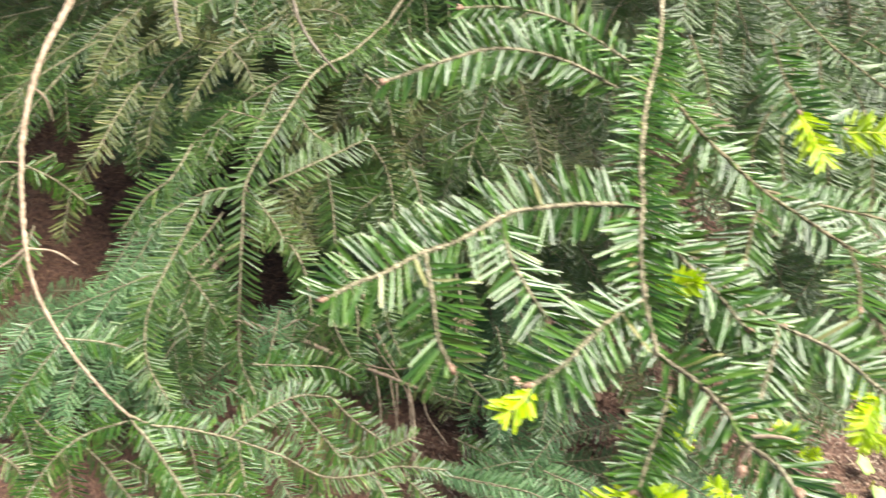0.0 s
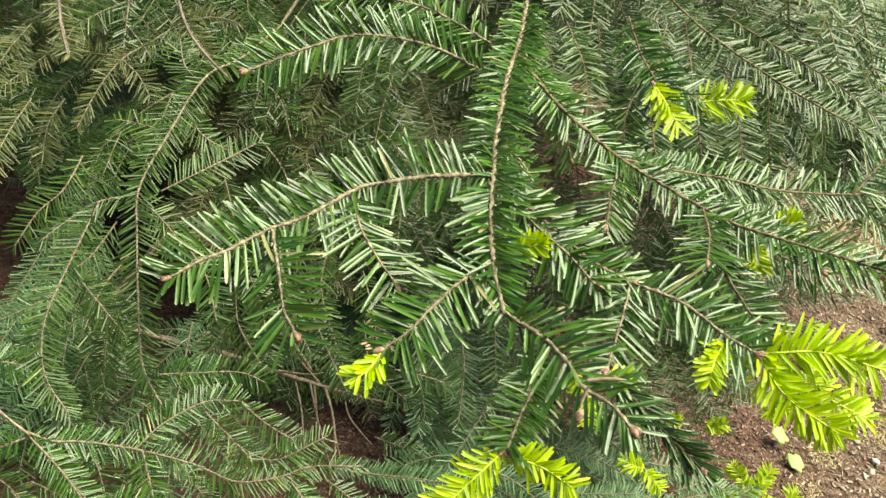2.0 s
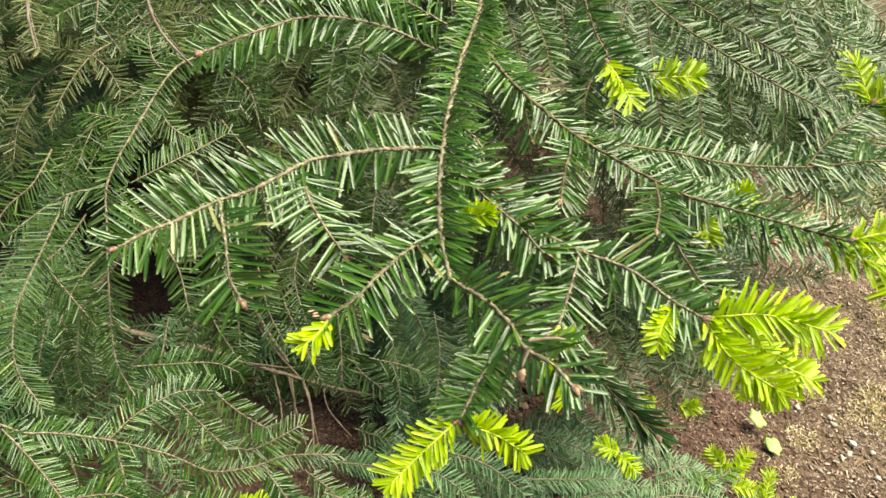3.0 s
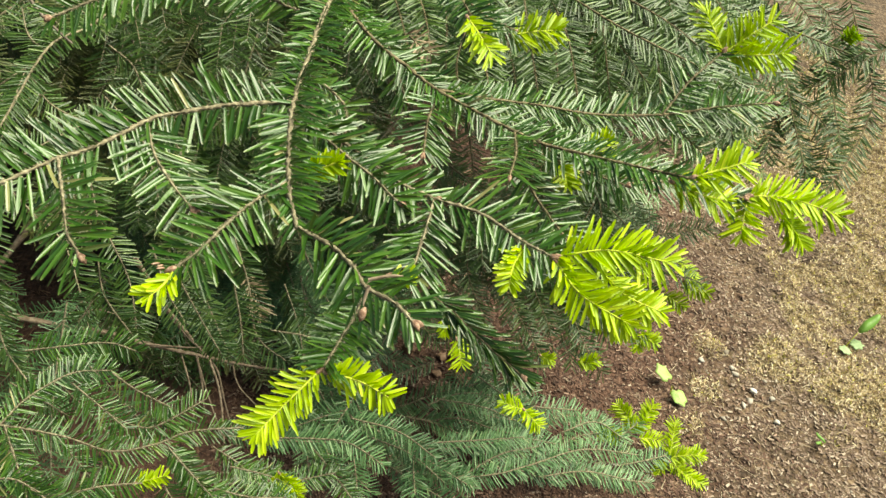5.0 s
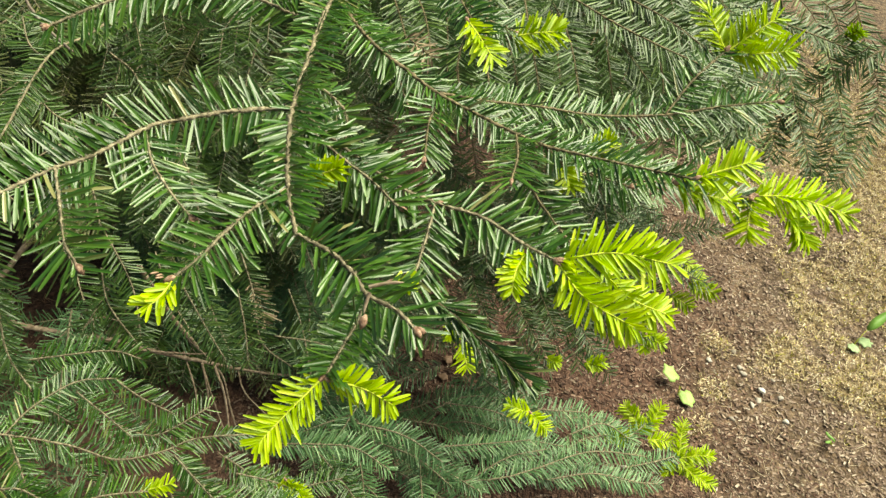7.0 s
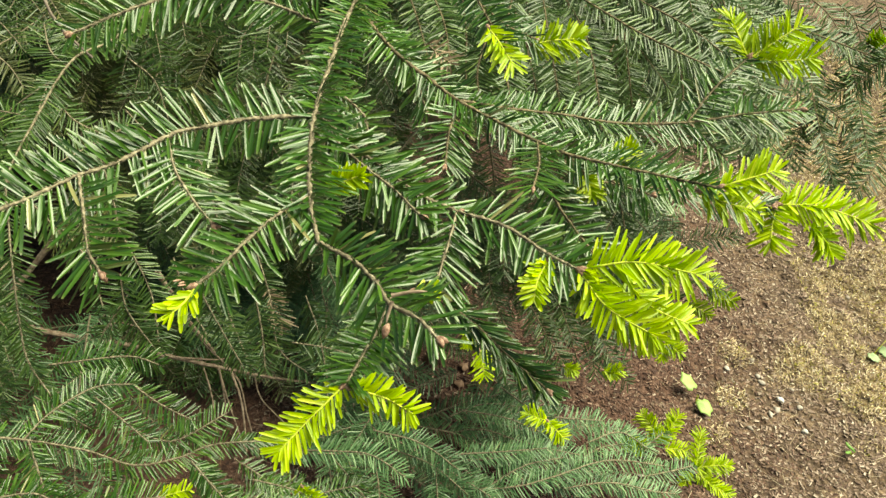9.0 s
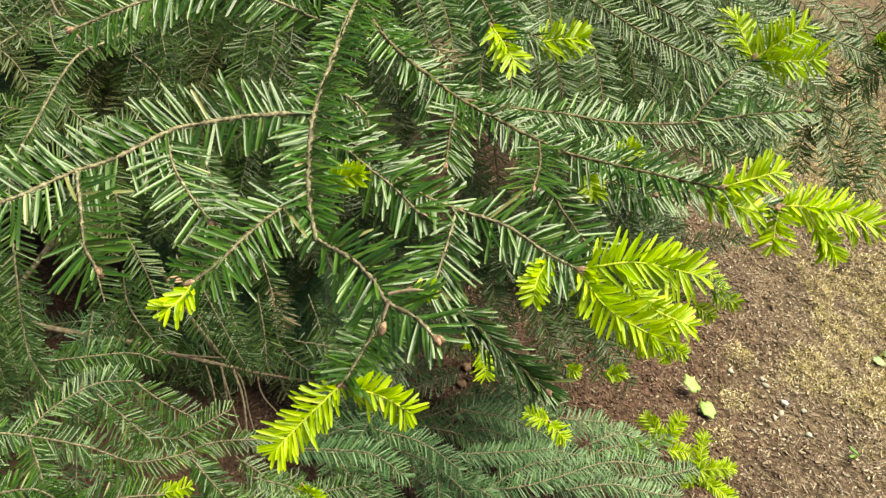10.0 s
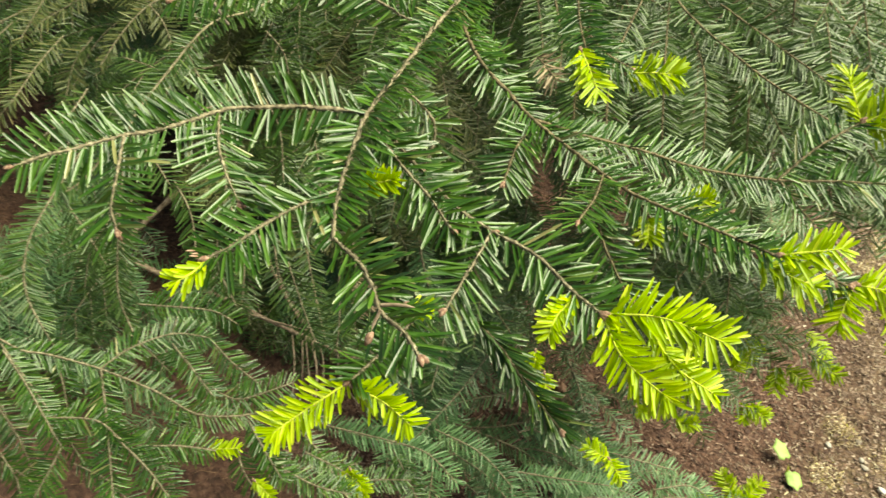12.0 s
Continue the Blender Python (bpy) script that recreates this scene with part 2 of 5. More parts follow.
BASE = np.array((-0.5, 2.4, 0.0))


def stem_and_needles(points, r0, r1, st, skip=0.0, **over):
    """One mesh of a stem with its needles."""
    points = np.asarray(points, float) - BASE
    w = 0.6 * st.get("stout", 1.0)
    v, q = tube(points, r0 * w, r1 * w, rng=rng, step=st.get("step", 0.0045), rough=st.get("rough", 0.2))
    opts = {k: st[k] for k in ("length", "width", "gap", "upper", "loose") if k in st} | over
    places = needle_places(points, rng, skip=skip, **opts)
    if st["rows"] is FINE:
        pv, pq = pegs(*places[:3])
        v, q = np.vstack([v, pv]), np.vstack([q, pq + len(v)])
    nv, nq, kind, along = blades(*places, st["rows"])
    return mesh_of("twig", np.vstack([v, nv]), np.vstack([q, nq + len(v)]), st["mats"],
                   np.r_[np.zeros(len(q)), 1 + kind], np.r_[np.zeros(len(v)), along], np.r_[np.ones(len(q)), np.zeros(len(nq))])


def axis(style, r0, r1, points):
    """A main branch: its woody stem, and the needles on the part away from the trunk."""
    st = STYLE[style]
    pts = np.asarray(points, float) - BASE
    v, q = tube(pts[:3], 0.011, r0, rng=rng, step=0.03)
    w = st.get("stout", 1.0) * 0.62
    v2, q2 = tube(pts[2:], r0 * (1.0 if style in ("low", "dead") else w), r1 * w, rng=rng, sides=8, step=st.get("step", 0.0045), rough=st.get("rough", 0.2))
    places = needle_places(pts[2:], rng, **({k: st[k] for k in ("length", "width", "gap", "loose") if k in st} | dict(upper=0.6 if style == "near" else 0.35, roll=6.0)))
    v, q = np.vstack([v, v2]), np.vstack([q, q2 + len(v)])
    if style in ("near", "dark", "left"):
        pv, pq = pegs(*places[:3])
        v, q = np.vstack([v, pv]), np.vstack([q, pq + len(v)])
    br = part("branch", mesh_of("branch", v, q, (st["mats"][0] if style != "low" else GREY_BARK,)), fir, LABELS[style])
    br["style"] = style
    if style not in ("dead", "low"):
        nv, nq, kind, along = blades(*places, st["rows"])
        part("needles", mesh_of("needles", nv, nq, st["mats"], 1 + kind, along, np.zeros(len(nq))), br, kind="stuff")
    return br


def twig(branch, r0, r1, points):
    st = STYLE[branch["style"]]
    part("twig", stem_and_needles(points, r0, r1, st, skip=0.004), branch)
    if branch["style"] in ("near", "dark"):
        buds(branch, np.asarray(points[-1]) - BASE, unit(np.asarray(points[-1]) - np.asarray(points[-2])))


def withered(branch, r0, r1, points):
    """A dead twig tip whose brown needles still hang on."""
    part("twig", stem_and_needles(points, r0, r1, STYLE["withered"], drop=0.3), branch, "withered tan-brown dead twig tip")


def needle_meshes():
    """A few needle shapes, 1 cm long and 1 mm wide, lying along y with the upper face to z."""
    made = []
    for bend in (-0.10, -0.05, 0.0, 0.05):
        one = np.ones(1)
        v, q, kind, along = blades(np.zeros((1, 3)), np.array([[0.0, 1, 0]]), np.array([[0.0, 0, 1]]), one * 0.01, one * 0.001, one * bend, FINE)
        made.append(mesh_of("needle", v, q, (TOP, UNDER), kind, along, np.zeros(len(q))))
    return made


NEEDLES = needle_meshes()


def combed_twig(branch, r0, r1, points):
    """A foremost twig, whose needles can be told apart: each is a piece of its own."""
    st = STYLE[branch["style"]]
    pts = np.asarray(points, float) - BASE
    v, q = tube(pts, r0 * 0.5 * st["stout"], r1 * 0.5 * st["stout"], rng=rng, step=st["step"], rough=st["rough"])
    base, d, up, ln, wd, bend = needle_places(pts, rng, length=st["length"], width=st["width"], gap=0.0028, upper=0.20, skip=0.004, forward=66.0)
    pv, pq = pegs(base, d, up)
    part("twig", mesh_of("twig", np.vstack([v, pv]), np.vstack([q, pq + len(v)]), (BARK,)), branch, "thin knobbly grey-brown twig")
    side = unit(np.cross(d, up))
    up = np.cross(side, d)
    for i in range(len(base)):
        ob = part("needle", NEEDLES[int(rng.integers(4))], branch)
        m = Matrix.Identity(4)
        m.col[0][:3], m.col[1][:3], m.col[2][:3] = side[i] * wd[i] * 1000, d[i] * ln[i] * 100, up[i] * wd[i] * 1000
        m.col[3][:3] = base[i]
        ob.matrix_local = m
    buds(branch, pts[-1], unit(pts[-1] - pts[-2]))


def brush(branch, r0, r1, points):
    """A shaded twig seen along its needles, which lie close and point forward."""
    st = STYLE[branch["style"]] | dict(mats=(DARK_BARK, TOP, UNDER))
    part("twig", stem_and_needles(points, r0, r1, st, forward=36.0, upper=0.9, gap=0.0030, length=0.024, roll=4.0), branch, "dark brush-like fir twig with close-set needles")
    buds(branch, np.asarray(points[-1]) - BASE, unit(np.asarray(points[-1]) - np.asarray(points[-2])))


def hang(branch, r0, r1, points):
    """A twig under its branch, its needles spread flat."""
    st = STYLE[branch["style"]]
    part("twig", stem_and_needles(points, r0, r1, st, skip=0.003, roll=3.0, gap=0.0024, upper=0.45, width=0.0023), branch)


def bare(branch, r0, r1, points, bark=GREY_BARK):
    v, q = tube(np.asarray(points) - BASE, r0, r1, rng=rng)
    part("twig", mesh_of("twig", v, q, (bark,)), branch, "bare brown dead twig")


def bud_mesh(size):
    bm = bmesh.new()
    bmesh.ops.create_icosphere(bm, subdivisions=2, radius=1.0)
    for v in bm.verts:
        taper = 1 - 0.45 * max(v.co.z, 0)
        v.co = Vector((v.co.x * taper * 0.62, v.co.y * taper * 0.62, v.co.z * 1.25)) * (1 + 0.12 * math.sin(9 * math.atan2(v.co.y, v.co.x) + 6 * v.co.z)) * size
    me = bpy.data.meshes.new("bud")
    bm.to_mesh(me)
    bm.free()
    me.materials.append(BUD)
    for p in me.polygons:
        p.use_smooth = True
    return me


BUD_MESH = bud_mesh(0.0025)


def buds(branch, at, way):
    for k in range(int(rng.integers(1, 4))):
        d = Vector(unit(way + rng.normal(0, 0.5, 3)))
        ob = part("bud", BUD_MESH, branch, "small brown resinous bud")
        ob.matrix_local = Matrix.Translation(Vector(at) + d * 0.002) @ d.to_track_quat("Z", "Y").to_matrix().to_4x4() @ Matrix.Scale(float(rng.uniform(0.8, 1.3)), 4)


SHOOT = dict(mats=(SHOOT_STEM, SHOOT_TOP, SHOOT_TOP), rows=SOFT, length=0.020, width=0.0022, gap=0.0021, upper=0.42)


def shoot(branch, r0, r1, points):
    """This year's soft shoot: a pale stem with short dense needles, brown bud scales at its foot."""
    size = np.linalg.norm(np.asarray(points[-1]) - np.asarray(points[0]))
    ln = min(0.0205, 0.0055 + 0.21 * size) if branch["style"] in ("near", "low") else min(0.0195, 0.0075 + 0.29 * size)
    close = dict(gap=0.0017, upper=0.8) if size < 0.03 else {}
    part("shoot", stem_and_needles(points, r0 * 0.8, r1, SHOOT, **close, length=ln, forward=60.0, roll=16.0, face=np.array([0.1, -0.74, 0.66]), short_end=0.62), branch, "bright yellow-green soft new shoot")
    ob = part("bud", BUD_MESH, branch, "brown bud scales at the foot of a shoot")
    d = Vector(unit(np.asarray(points[1]) - np.asarray(points[0])))
    ob.matrix_local = Matrix.Translation(Vector(np.asarray(points[0]) - BASE)) @ d.to_track_quat("Z", "Y").to_matrix().to_4x4() @ Matrix.Scale(1.15, 4)


def curl(branch, r0, r1, points):
    """A shoot that has only just burst, its few needles still short and twisted."""
    part("shoot", stem_and_needles(points, r0, r1, SHOOT, length=0.0135, gap=0.0026, width=0.0024, forward=46.0, roll=8.0, upper=0.9, drop=0.3), branch, "freshly burst curled yellow-green shoot")


# trunk, behind and under the foliage
v, q = tube([(0, 0, -0.06), (0.01, 0.0, 0.5), (0.0, 0.02, 1.2), (0.01, 0.01, 2.2), (0, 0, 3.0)], 0.075, 0.012, step=0.05, sides=16, rough=0.03, rng=rng)
part("trunk", mesh_of("trunk", v, q, (TRUNK_BARK,)), fir, "grey-brown fir trunk")

# ---- branches ----
near_branch = axis("near", 0.0032, 0.0020, [(-0.500, 2.400, 0.950), (-0.317, 1.573, 1.030), (-0.135, 0.747, 0.910), (-0.128, 0.670, 0.914), (-0.126, 0.602, 0.914), (-0.118, 0.514, 0.920), (-0.110, 0.454, 0.929), (-0.102, 0.413, 0.922), (-0.091, 0.376, 0.919), (-0.081, 0.353, 0.915)])
combed_twig(near_branch, 0.0024, 0.0015, [(-0.110, 0.453, 0.929), (-0.142, 0.432, 0.932), (-0.167, 0.415, 0.931), (-0.181, 0.399, 0.932), (-0.199, 0.367, 0.930), (-0.213, 0.347, 0.931), (-0.223, 0.326, 0.932), (-0.234, 0.313, 0.930), (-0.244, 0.299, 0.927)])
combed_twig(near_branch, 0.0016, 0.0013, [(-0.210, 0.347, 0.932), (-0.197, 0.324, 0.928), (-0.186, 0.304, 0.923), (-0.176, 0.295, 0.918)])
combed_twig(near_branch, 0.0015, 0.0012, [(-0.182, 0.398, 0.931), (-0.172, 0.382, 0.922), (-0.158, 0.367, 0.918), (-0.140, 0.353, 0.912)])
combed_twig(near_branch, 0.0017, 0.0013, [(-0.095, 0.384, 0.920), (-0.106, 0.368, 0.918), (-0.117, 0.345, 0.915), (-0.125, 0.326, 0.910), (-0.136, 0.315, 0.902)])
twig(near_branch, 0.0020, 0.0014, [(-0.081, 0.353, 0.915), (-0.061, 0.342, 0.918), (-0.044, 0.326, 0.921), (-0.034, 0.315, 0.918), (-0.019, 0.310, 0.917), (-0.006, 0.303, 0.912)])
hang(near_branch, 0.0016, 0.0012, [(-0.046, 0.452, 0.792), (-0.048, 0.413, 0.796), (-0.053, 0.378, 0.802), (-0.056, 0.349, 0.810)])
twig(near_branch, 0.0018, 0.0014, [(-0.109, 0.458, 0.927), (-0.086, 0.450, 0.916), (-0.062, 0.443, 0.907), (-0.036, 0.436, 0.898), (-0.010, 0.434, 0.892)])
twig(near_branch, 0.0014, 0.0012, [(-0.103, 0.446, 0.925), (-0.076, 0.436, 0.913), (-0.051, 0.427, 0.904), (-0.031, 0.416, 0.896)])
twig(near_branch, 0.0017, 0.0013, [(-0.010, 0.434, 0.892), (0.022, 0.427, 0.893), (0.048, 0.416, 0.888), (0.069, 0.410, 0.885)])
twig(near_branch, 0.0014, 0.0011, [(-0.011, 0.432, 0.892), (-0.012, 0.407, 0.885), (-0.015, 0.374, 0.874)])
brush(near_branch, 0.0015, 0.0012, [(-0.007, 0.441, 0.804), (0.015, 0.436, 0.796), (0.043, 0.421, 0.786), (0.075, 0.404, 0.777)])
twig(near_branch, 0.0018, 0.0013, [(-0.144, 0.617, 0.905), (-0.190, 0.604, 0.922), (-0.236, 0.577, 0.931), (-0.268, 0.547, 0.925), (-0.299, 0.516, 0.914)])
twig(near_branch, 0.0015, 0.0012, [(-0.147, 0.640, 0.918), (-0.205, 0.661, 0.923), (-0.252, 0.656, 0.923), (-0.287, 0.646, 0.916)])
twig(near_branch, 0.0015, 0.0012, [(-0.118, 0.527, 0.908), (-0.091, 0.537, 0.878), (-0.090, 0.528, 0.841)])
twig(near_branch, 0.0015, 0.0012, [(-0.122, 0.644, 0.910), (-0.087, 0.684, 0.862), (-0.059, 0.683, 0.805)])
shoot(near_branch, 0.0016, 0.0007, [(-0.059, 0.347, 0.806), (-0.073, 0.326, 0.797), (-0.087, 0.306, 0.785)])
shoot(near_branch, 0.0016, 0.0007, [(-0.054, 0.347, 0.806), (-0.032, 0.347, 0.804), (-0.012, 0.343, 0.799)])
shoot(near_branch, 0.0016, 0.0007, [(0.072, 0.410, 0.886), (0.102, 0.412, 0.898), (0.139, 0.410, 0.900)])
shoot(near_branch, 0.0016, 0.0007, [(0.071, 0.409, 0.884), (0.091, 0.393, 0.874), (0.125, 0.385, 0.865)])
shoot(near_branch, 0.0016, 0.0007, [(0.102, 0.423, 0.873), (0.123, 0.415, 0.862), (0.148, 0.411, 0.858)])
shoot(near_branch, 0.0016, 0.0007, [(0.051, 0.415, 0.884), (0.046, 0.399, 0.879), (0.046, 0.389, 0.872)])
shoot(near_branch, 0.0014, 0.0007, [(-0.087, 0.404, 0.911), (-0.080, 0.404, 0.919), (-0.070, 0.407, 0.925)])
curl(near_branch, 0.0014, 0.0007, [(-0.136, 0.313, 0.901), (-0.138, 0.305, 0.899), (-0.143, 0.297, 0.896)])
shoot(near_branch, 0.0014, 0.0007, [(-0.022, 0.323, 0.922), (-0.017, 0.324, 0.922), (-0.013, 0.325, 0.923)])
bare(near_branch, 0.0010, 0.0008, [(-0.033, 0.311, 0.927), (-0.025, 0.312, 0.931), (-0.016, 0.312, 0.934)])
bare(near_branch, 0.0011, 0.0009, [(-0.032, 0.308, 0.926), (-0.033, 0.306, 0.921), (-0.033, 0.303, 0.916)])

dark_branch = axis("dark", 0.0030, 0.0016, [(-0.500, 2.400, 0.950), (-0.317, 1.572, 1.028), (-0.134, 0.744, 0.906), (-0.119, 0.653, 0.907), (-0.086, 0.604, 0.903), (-0.055, 0.590, 0.893), (-0.029, 0.576, 0.887), (0.002, 0.563, 0.884), (0.029, 0.550, 0.883), (0.057, 0.534, 0.886), (0.090, 0.517, 0.895), (0.124, 0.502, 0.904), (0.155, 0.484, 0.915)])
twig(dark_branch, 0.0017, 0.0013, [(0.057, 0.534, 0.886), (0.085, 0.535, 0.868), (0.134, 0.546, 0.864), (0.185, 0.556, 0.864), (0.221, 0.554, 0.862)])
twig(dark_branch, 0.0020, 0.0014, [(-0.026, 0.576, 0.887), (0.009, 0.588, 0.881), (0.054, 0.604, 0.876), (0.101, 0.615, 0.872), (0.156, 0.630, 0.876), (0.202, 0.647, 0.884), (0.251, 0.663, 0.891)])
twig(dark_branch, 0.0016, 0.0012, [(0.157, 0.630, 0.877), (0.175, 0.657, 0.897), (0.200, 0.687, 0.915)])
twig(dark_branch, 0.0016, 0.0012, [(0.160, 0.629, 0.876), (0.179, 0.625, 0.864), (0.197, 0.625, 0.853)])
twig(dark_branch, 0.0015, 0.0012, [(-0.025, 0.574, 0.886), (-0.029, 0.545, 0.880), (-0.027, 0.519, 0.865)])
twig(dark_branch, 0.0015, 0.0012, [(0.036, 0.547, 0.883), (0.038, 0.507, 0.891), (0.035, 0.468, 0.897)])
twig(dark_branch, 0.0015, 0.0012, [(0.040, 0.495, 0.893), (0.057, 0.473, 0.881), (0.084, 0.451, 0.866)])
twig(dark_branch, 0.0015, 0.0012, [(0.085, 0.546, 0.864), (0.106, 0.534, 0.868), (0.125, 0.525, 0.871)])
twig(dark_branch, 0.0015, 0.0012, [(-0.047, 0.722, 0.932), (-0.031, 0.680, 0.923), (-0.017, 0.649, 0.920), (-0.003, 0.626, 0.912)])
twig(dark_branch, 0.0015, 0.0012, [(-0.028, 0.678, 0.920), (-0.001, 0.661, 0.913), (0.024, 0.663, 0.906)])
twig(dark_branch, 0.0014, 0.0011, [(0.063, 0.555, 0.868), (0.095, 0.573, 0.861), (0.134, 0.603, 0.853)])
shoot(dark_branch, 0.0016, 0.0007, [(0.226, 0.557, 0.864), (0.256, 0.557, 0.869), (0.294, 0.552, 0.867)])
shoot(dark_branch, 0.0016, 0.0007, [(0.224, 0.556, 0.863), (0.222, 0.539, 0.854), (0.222, 0.528, 0.846)])
shoot(dark_branch, 0.0016, 0.0007, [(0.156, 0.485, 0.916), (0.171, 0.488, 0.924), (0.187, 0.493, 0.931)])
shoot(dark_branch, 0.0016, 0.0007, [(0.146, 0.490, 0.905), (0.165, 0.488, 0.902), (0.183, 0.488, 0.901)])
shoot(dark_branch, 0.0016, 0.0007, [(0.252, 0.551, 0.857), (0.264, 0.546, 0.850), (0.273, 0.539, 0.842)])
shoot(dark_branch, 0.0016, 0.0007, [(0.200, 0.687, 0.915), (0.191, 0.695, 0.925), (0.179, 0.707, 0.939)])
shoot(dark_branch, 0.0016, 0.0007, [(0.201, 0.687, 0.914), (0.216, 0.693, 0.929), (0.233, 0.701, 0.944)])
shoot(dark_branch, 0.0016, 0.0007, [(0.205, 0.686, 0.914), (0.229, 0.686, 0.919), (0.252, 0.690, 0.924)])
shoot(dark_branch, 0.0016, 0.0007, [(-0.017, 0.636, 0.921), (-0.005, 0.624, 0.915), (0.008, 0.610, 0.907)])
shoot(dark_branch, 0.0016, 0.0007, [(0.020, 0.659, 0.902), (0.037, 0.663, 0.908), (0.058, 0.667, 0.912)])
shoot(dark_branch, 0.0014, 0.0007, [(0.075, 0.535, 0.871), (0.079, 0.528, 0.867), (0.082, 0.520, 0.864)])
shoot(dark_branch, 0.0014, 0.0007, [(0.098, 0.581, 0.856), (0.106, 0.586, 0.861), (0.114, 0.589, 0.865)])

upper_branch = axis("upper", 0.0030, 0.0016, [(-0.500, 2.400, 0.900), (-0.264, 1.749, 0.966), (-0.027, 1.097, 0.832), (0.034, 0.915, 0.859), (0.111, 0.864, 0.847), (0.168, 0.852, 0.834), (0.236, 0.859, 0.814)])
twig(upper_branch, 0.0020, 0.0013, [(0.071, 0.959, 0.855), (0.144, 0.928, 0.844), (0.198, 0.918, 0.830), (0.253, 0.919, 0.803)])
twig(upper_branch, 0.0018, 0.0012, [(0.113, 0.863, 0.846), (0.145, 0.852, 0.821), (0.180, 0.841, 0.794)])
twig(upper_branch, 0.0018, 0.0012, [(0.038, 0.912, 0.855), (0.078, 0.849, 0.834), (0.101, 0.798, 0.800), (0.121, 0.753, 0.747)])
twig(upper_branch, 0.0018, 0.0012, [(0.022, 0.914, 0.857), (0.041, 0.844, 0.829), (0.059, 0.796, 0.799), (0.072, 0.773, 0.772)])
twig(upper_branch, 0.0018, 0.0012, [(-0.002, 0.859, 0.875), (-0.002, 0.788, 0.846), (0.011, 0.738, 0.814), (0.033, 0.696, 0.791)])
twig(upper_branch, 0.0018, 0.0012, [(-0.018, 0.753, 0.860), (-0.021, 0.728, 0.830), (-0.007, 0.702, 0.799)])
twig(upper_branch, 0.0018, 0.0012, [(0.145, 0.926, 0.841), (0.127, 0.905, 0.790), (0.138, 0.884, 0.738)])
twig(upper_branch, 0.0018, 0.0012, [(0.239, 0.972, 0.837), (0.217, 0.939, 0.799), (0.196, 0.901, 0.756)])
twig(upper_branch, 0.0018, 0.0012, [(0.090, 1.052, 0.829), (0.064, 1.021, 0.793), (0.021, 1.001, 0.771), (-0.011, 0.968, 0.734)])
twig(upper_branch, 0.0018, 0.0012, [(-0.100, 0.925, 0.821), (-0.070, 0.867, 0.806), (-0.054, 0.826, 0.784)])
twig(upper_branch, 0.0018, 0.0012, [(-0.136, 1.005, 0.780), (-0.106, 0.944, 0.763), (-0.080, 0.897, 0.733)])
twig(upper_branch, 0.0018, 0.0012, [(0.249, 0.911, 0.792), (0.293, 0.907, 0.760), (0.337, 0.907, 0.732)])
twig(upper_branch, 0.0018, 0.0012, [(0.159, 1.088, 0.814), (0.227, 1.081, 0.804), (0.297, 1.101, 0.799), (0.374, 1.105, 0.774)])
twig(upper_branch, 0.0018, 0.0012, [(0.050, 0.965, 0.835), (0.074, 0.930, 0.794), (0.090, 0.878, 0.760), (0.107, 0.847, 0.723)])
twig(upper_branch, 0.0018, 0.0012, [(0.126, 0.905, 0.817), (0.146, 0.887, 0.768), (0.167, 0.867, 0.717), (0.191, 0.859, 0.680)])
twig(upper_branch, 0.0018, 0.0012, [(0.185, 0.900, 0.809), (0.206, 0.892, 0.771), (0.219, 0.870, 0.719), (0.237, 0.862, 0.682)])
twig(upper_branch, 0.0018, 0.0012, [(0.241, 0.925, 0.783), (0.245, 0.911, 0.739), (0.278, 0.891, 0.688)])
twig(upper_branch, 0.0018, 0.0012, [(0.014, 0.989, 0.811), (0.021, 0.954, 0.770), (0.041, 0.906, 0.740), (0.055, 0.882, 0.712)])
twig(upper_branch, 0.0018, 0.0012, [(-0.066, 0.981, 0.805), (-0.047, 0.928, 0.769), (-0.034, 0.875, 0.733), (-0.011, 0.844, 0.696)])
twig(upper_branch, 0.0018, 0.0012, [(0.295, 1.075, 0.795), (0.292, 1.037, 0.750), (0.319, 0.998, 0.704), (0.343, 0.969, 0.669)])
twig(upper_branch, 0.0018, 0.0012, [(0.179, 1.038, 0.810), (0.184, 1.002, 0.767), (0.180, 0.970, 0.729)])
twig(upper_branch, 0.0018, 0.0012, [(0.228, 1.041, 0.811), (0.245, 1.011, 0.776), (0.264, 0.973, 0.730)])

outer_branch = axis("outer", 0.0030, 0.0016, [(-0.500, 2.400, 0.800), (-0.113, 1.913, 0.887), (0.274, 1.425, 0.774), (0.343, 1.275, 0.758), (0.393, 1.197, 0.746), (0.463, 1.171, 0.740), (0.537, 1.164, 0.729)])
twig(outer_branch, 0.0018, 0.0012, [(0.406, 1.197, 0.745), (0.424, 1.160, 0.715), (0.436, 1.117, 0.678), (0.478, 1.034, 0.606)])
twig(outer_branch, 0.0018, 0.0012, [(0.463, 1.171, 0.740), (0.485, 1.132, 0.708), (0.505, 1.087, 0.667), (0.518, 1.051, 0.638)])
twig(outer_branch, 0.0018, 0.0012, [(0.562, 1.167, 0.759), (0.508, 1.138, 0.727), (0.482, 1.127, 0.701), (0.459, 1.127, 0.689)])
twig(outer_branch, 0.0018, 0.0012, [(0.537, 1.164, 0.729), (0.549, 1.109, 0.691), (0.523, 1.039, 0.638), (0.498, 1.001, 0.607)])
twig(outer_branch, 0.0018, 0.0012, [(0.439, 1.118, 0.678), (0.432, 1.101, 0.631), (0.433, 1.083, 0.584)])
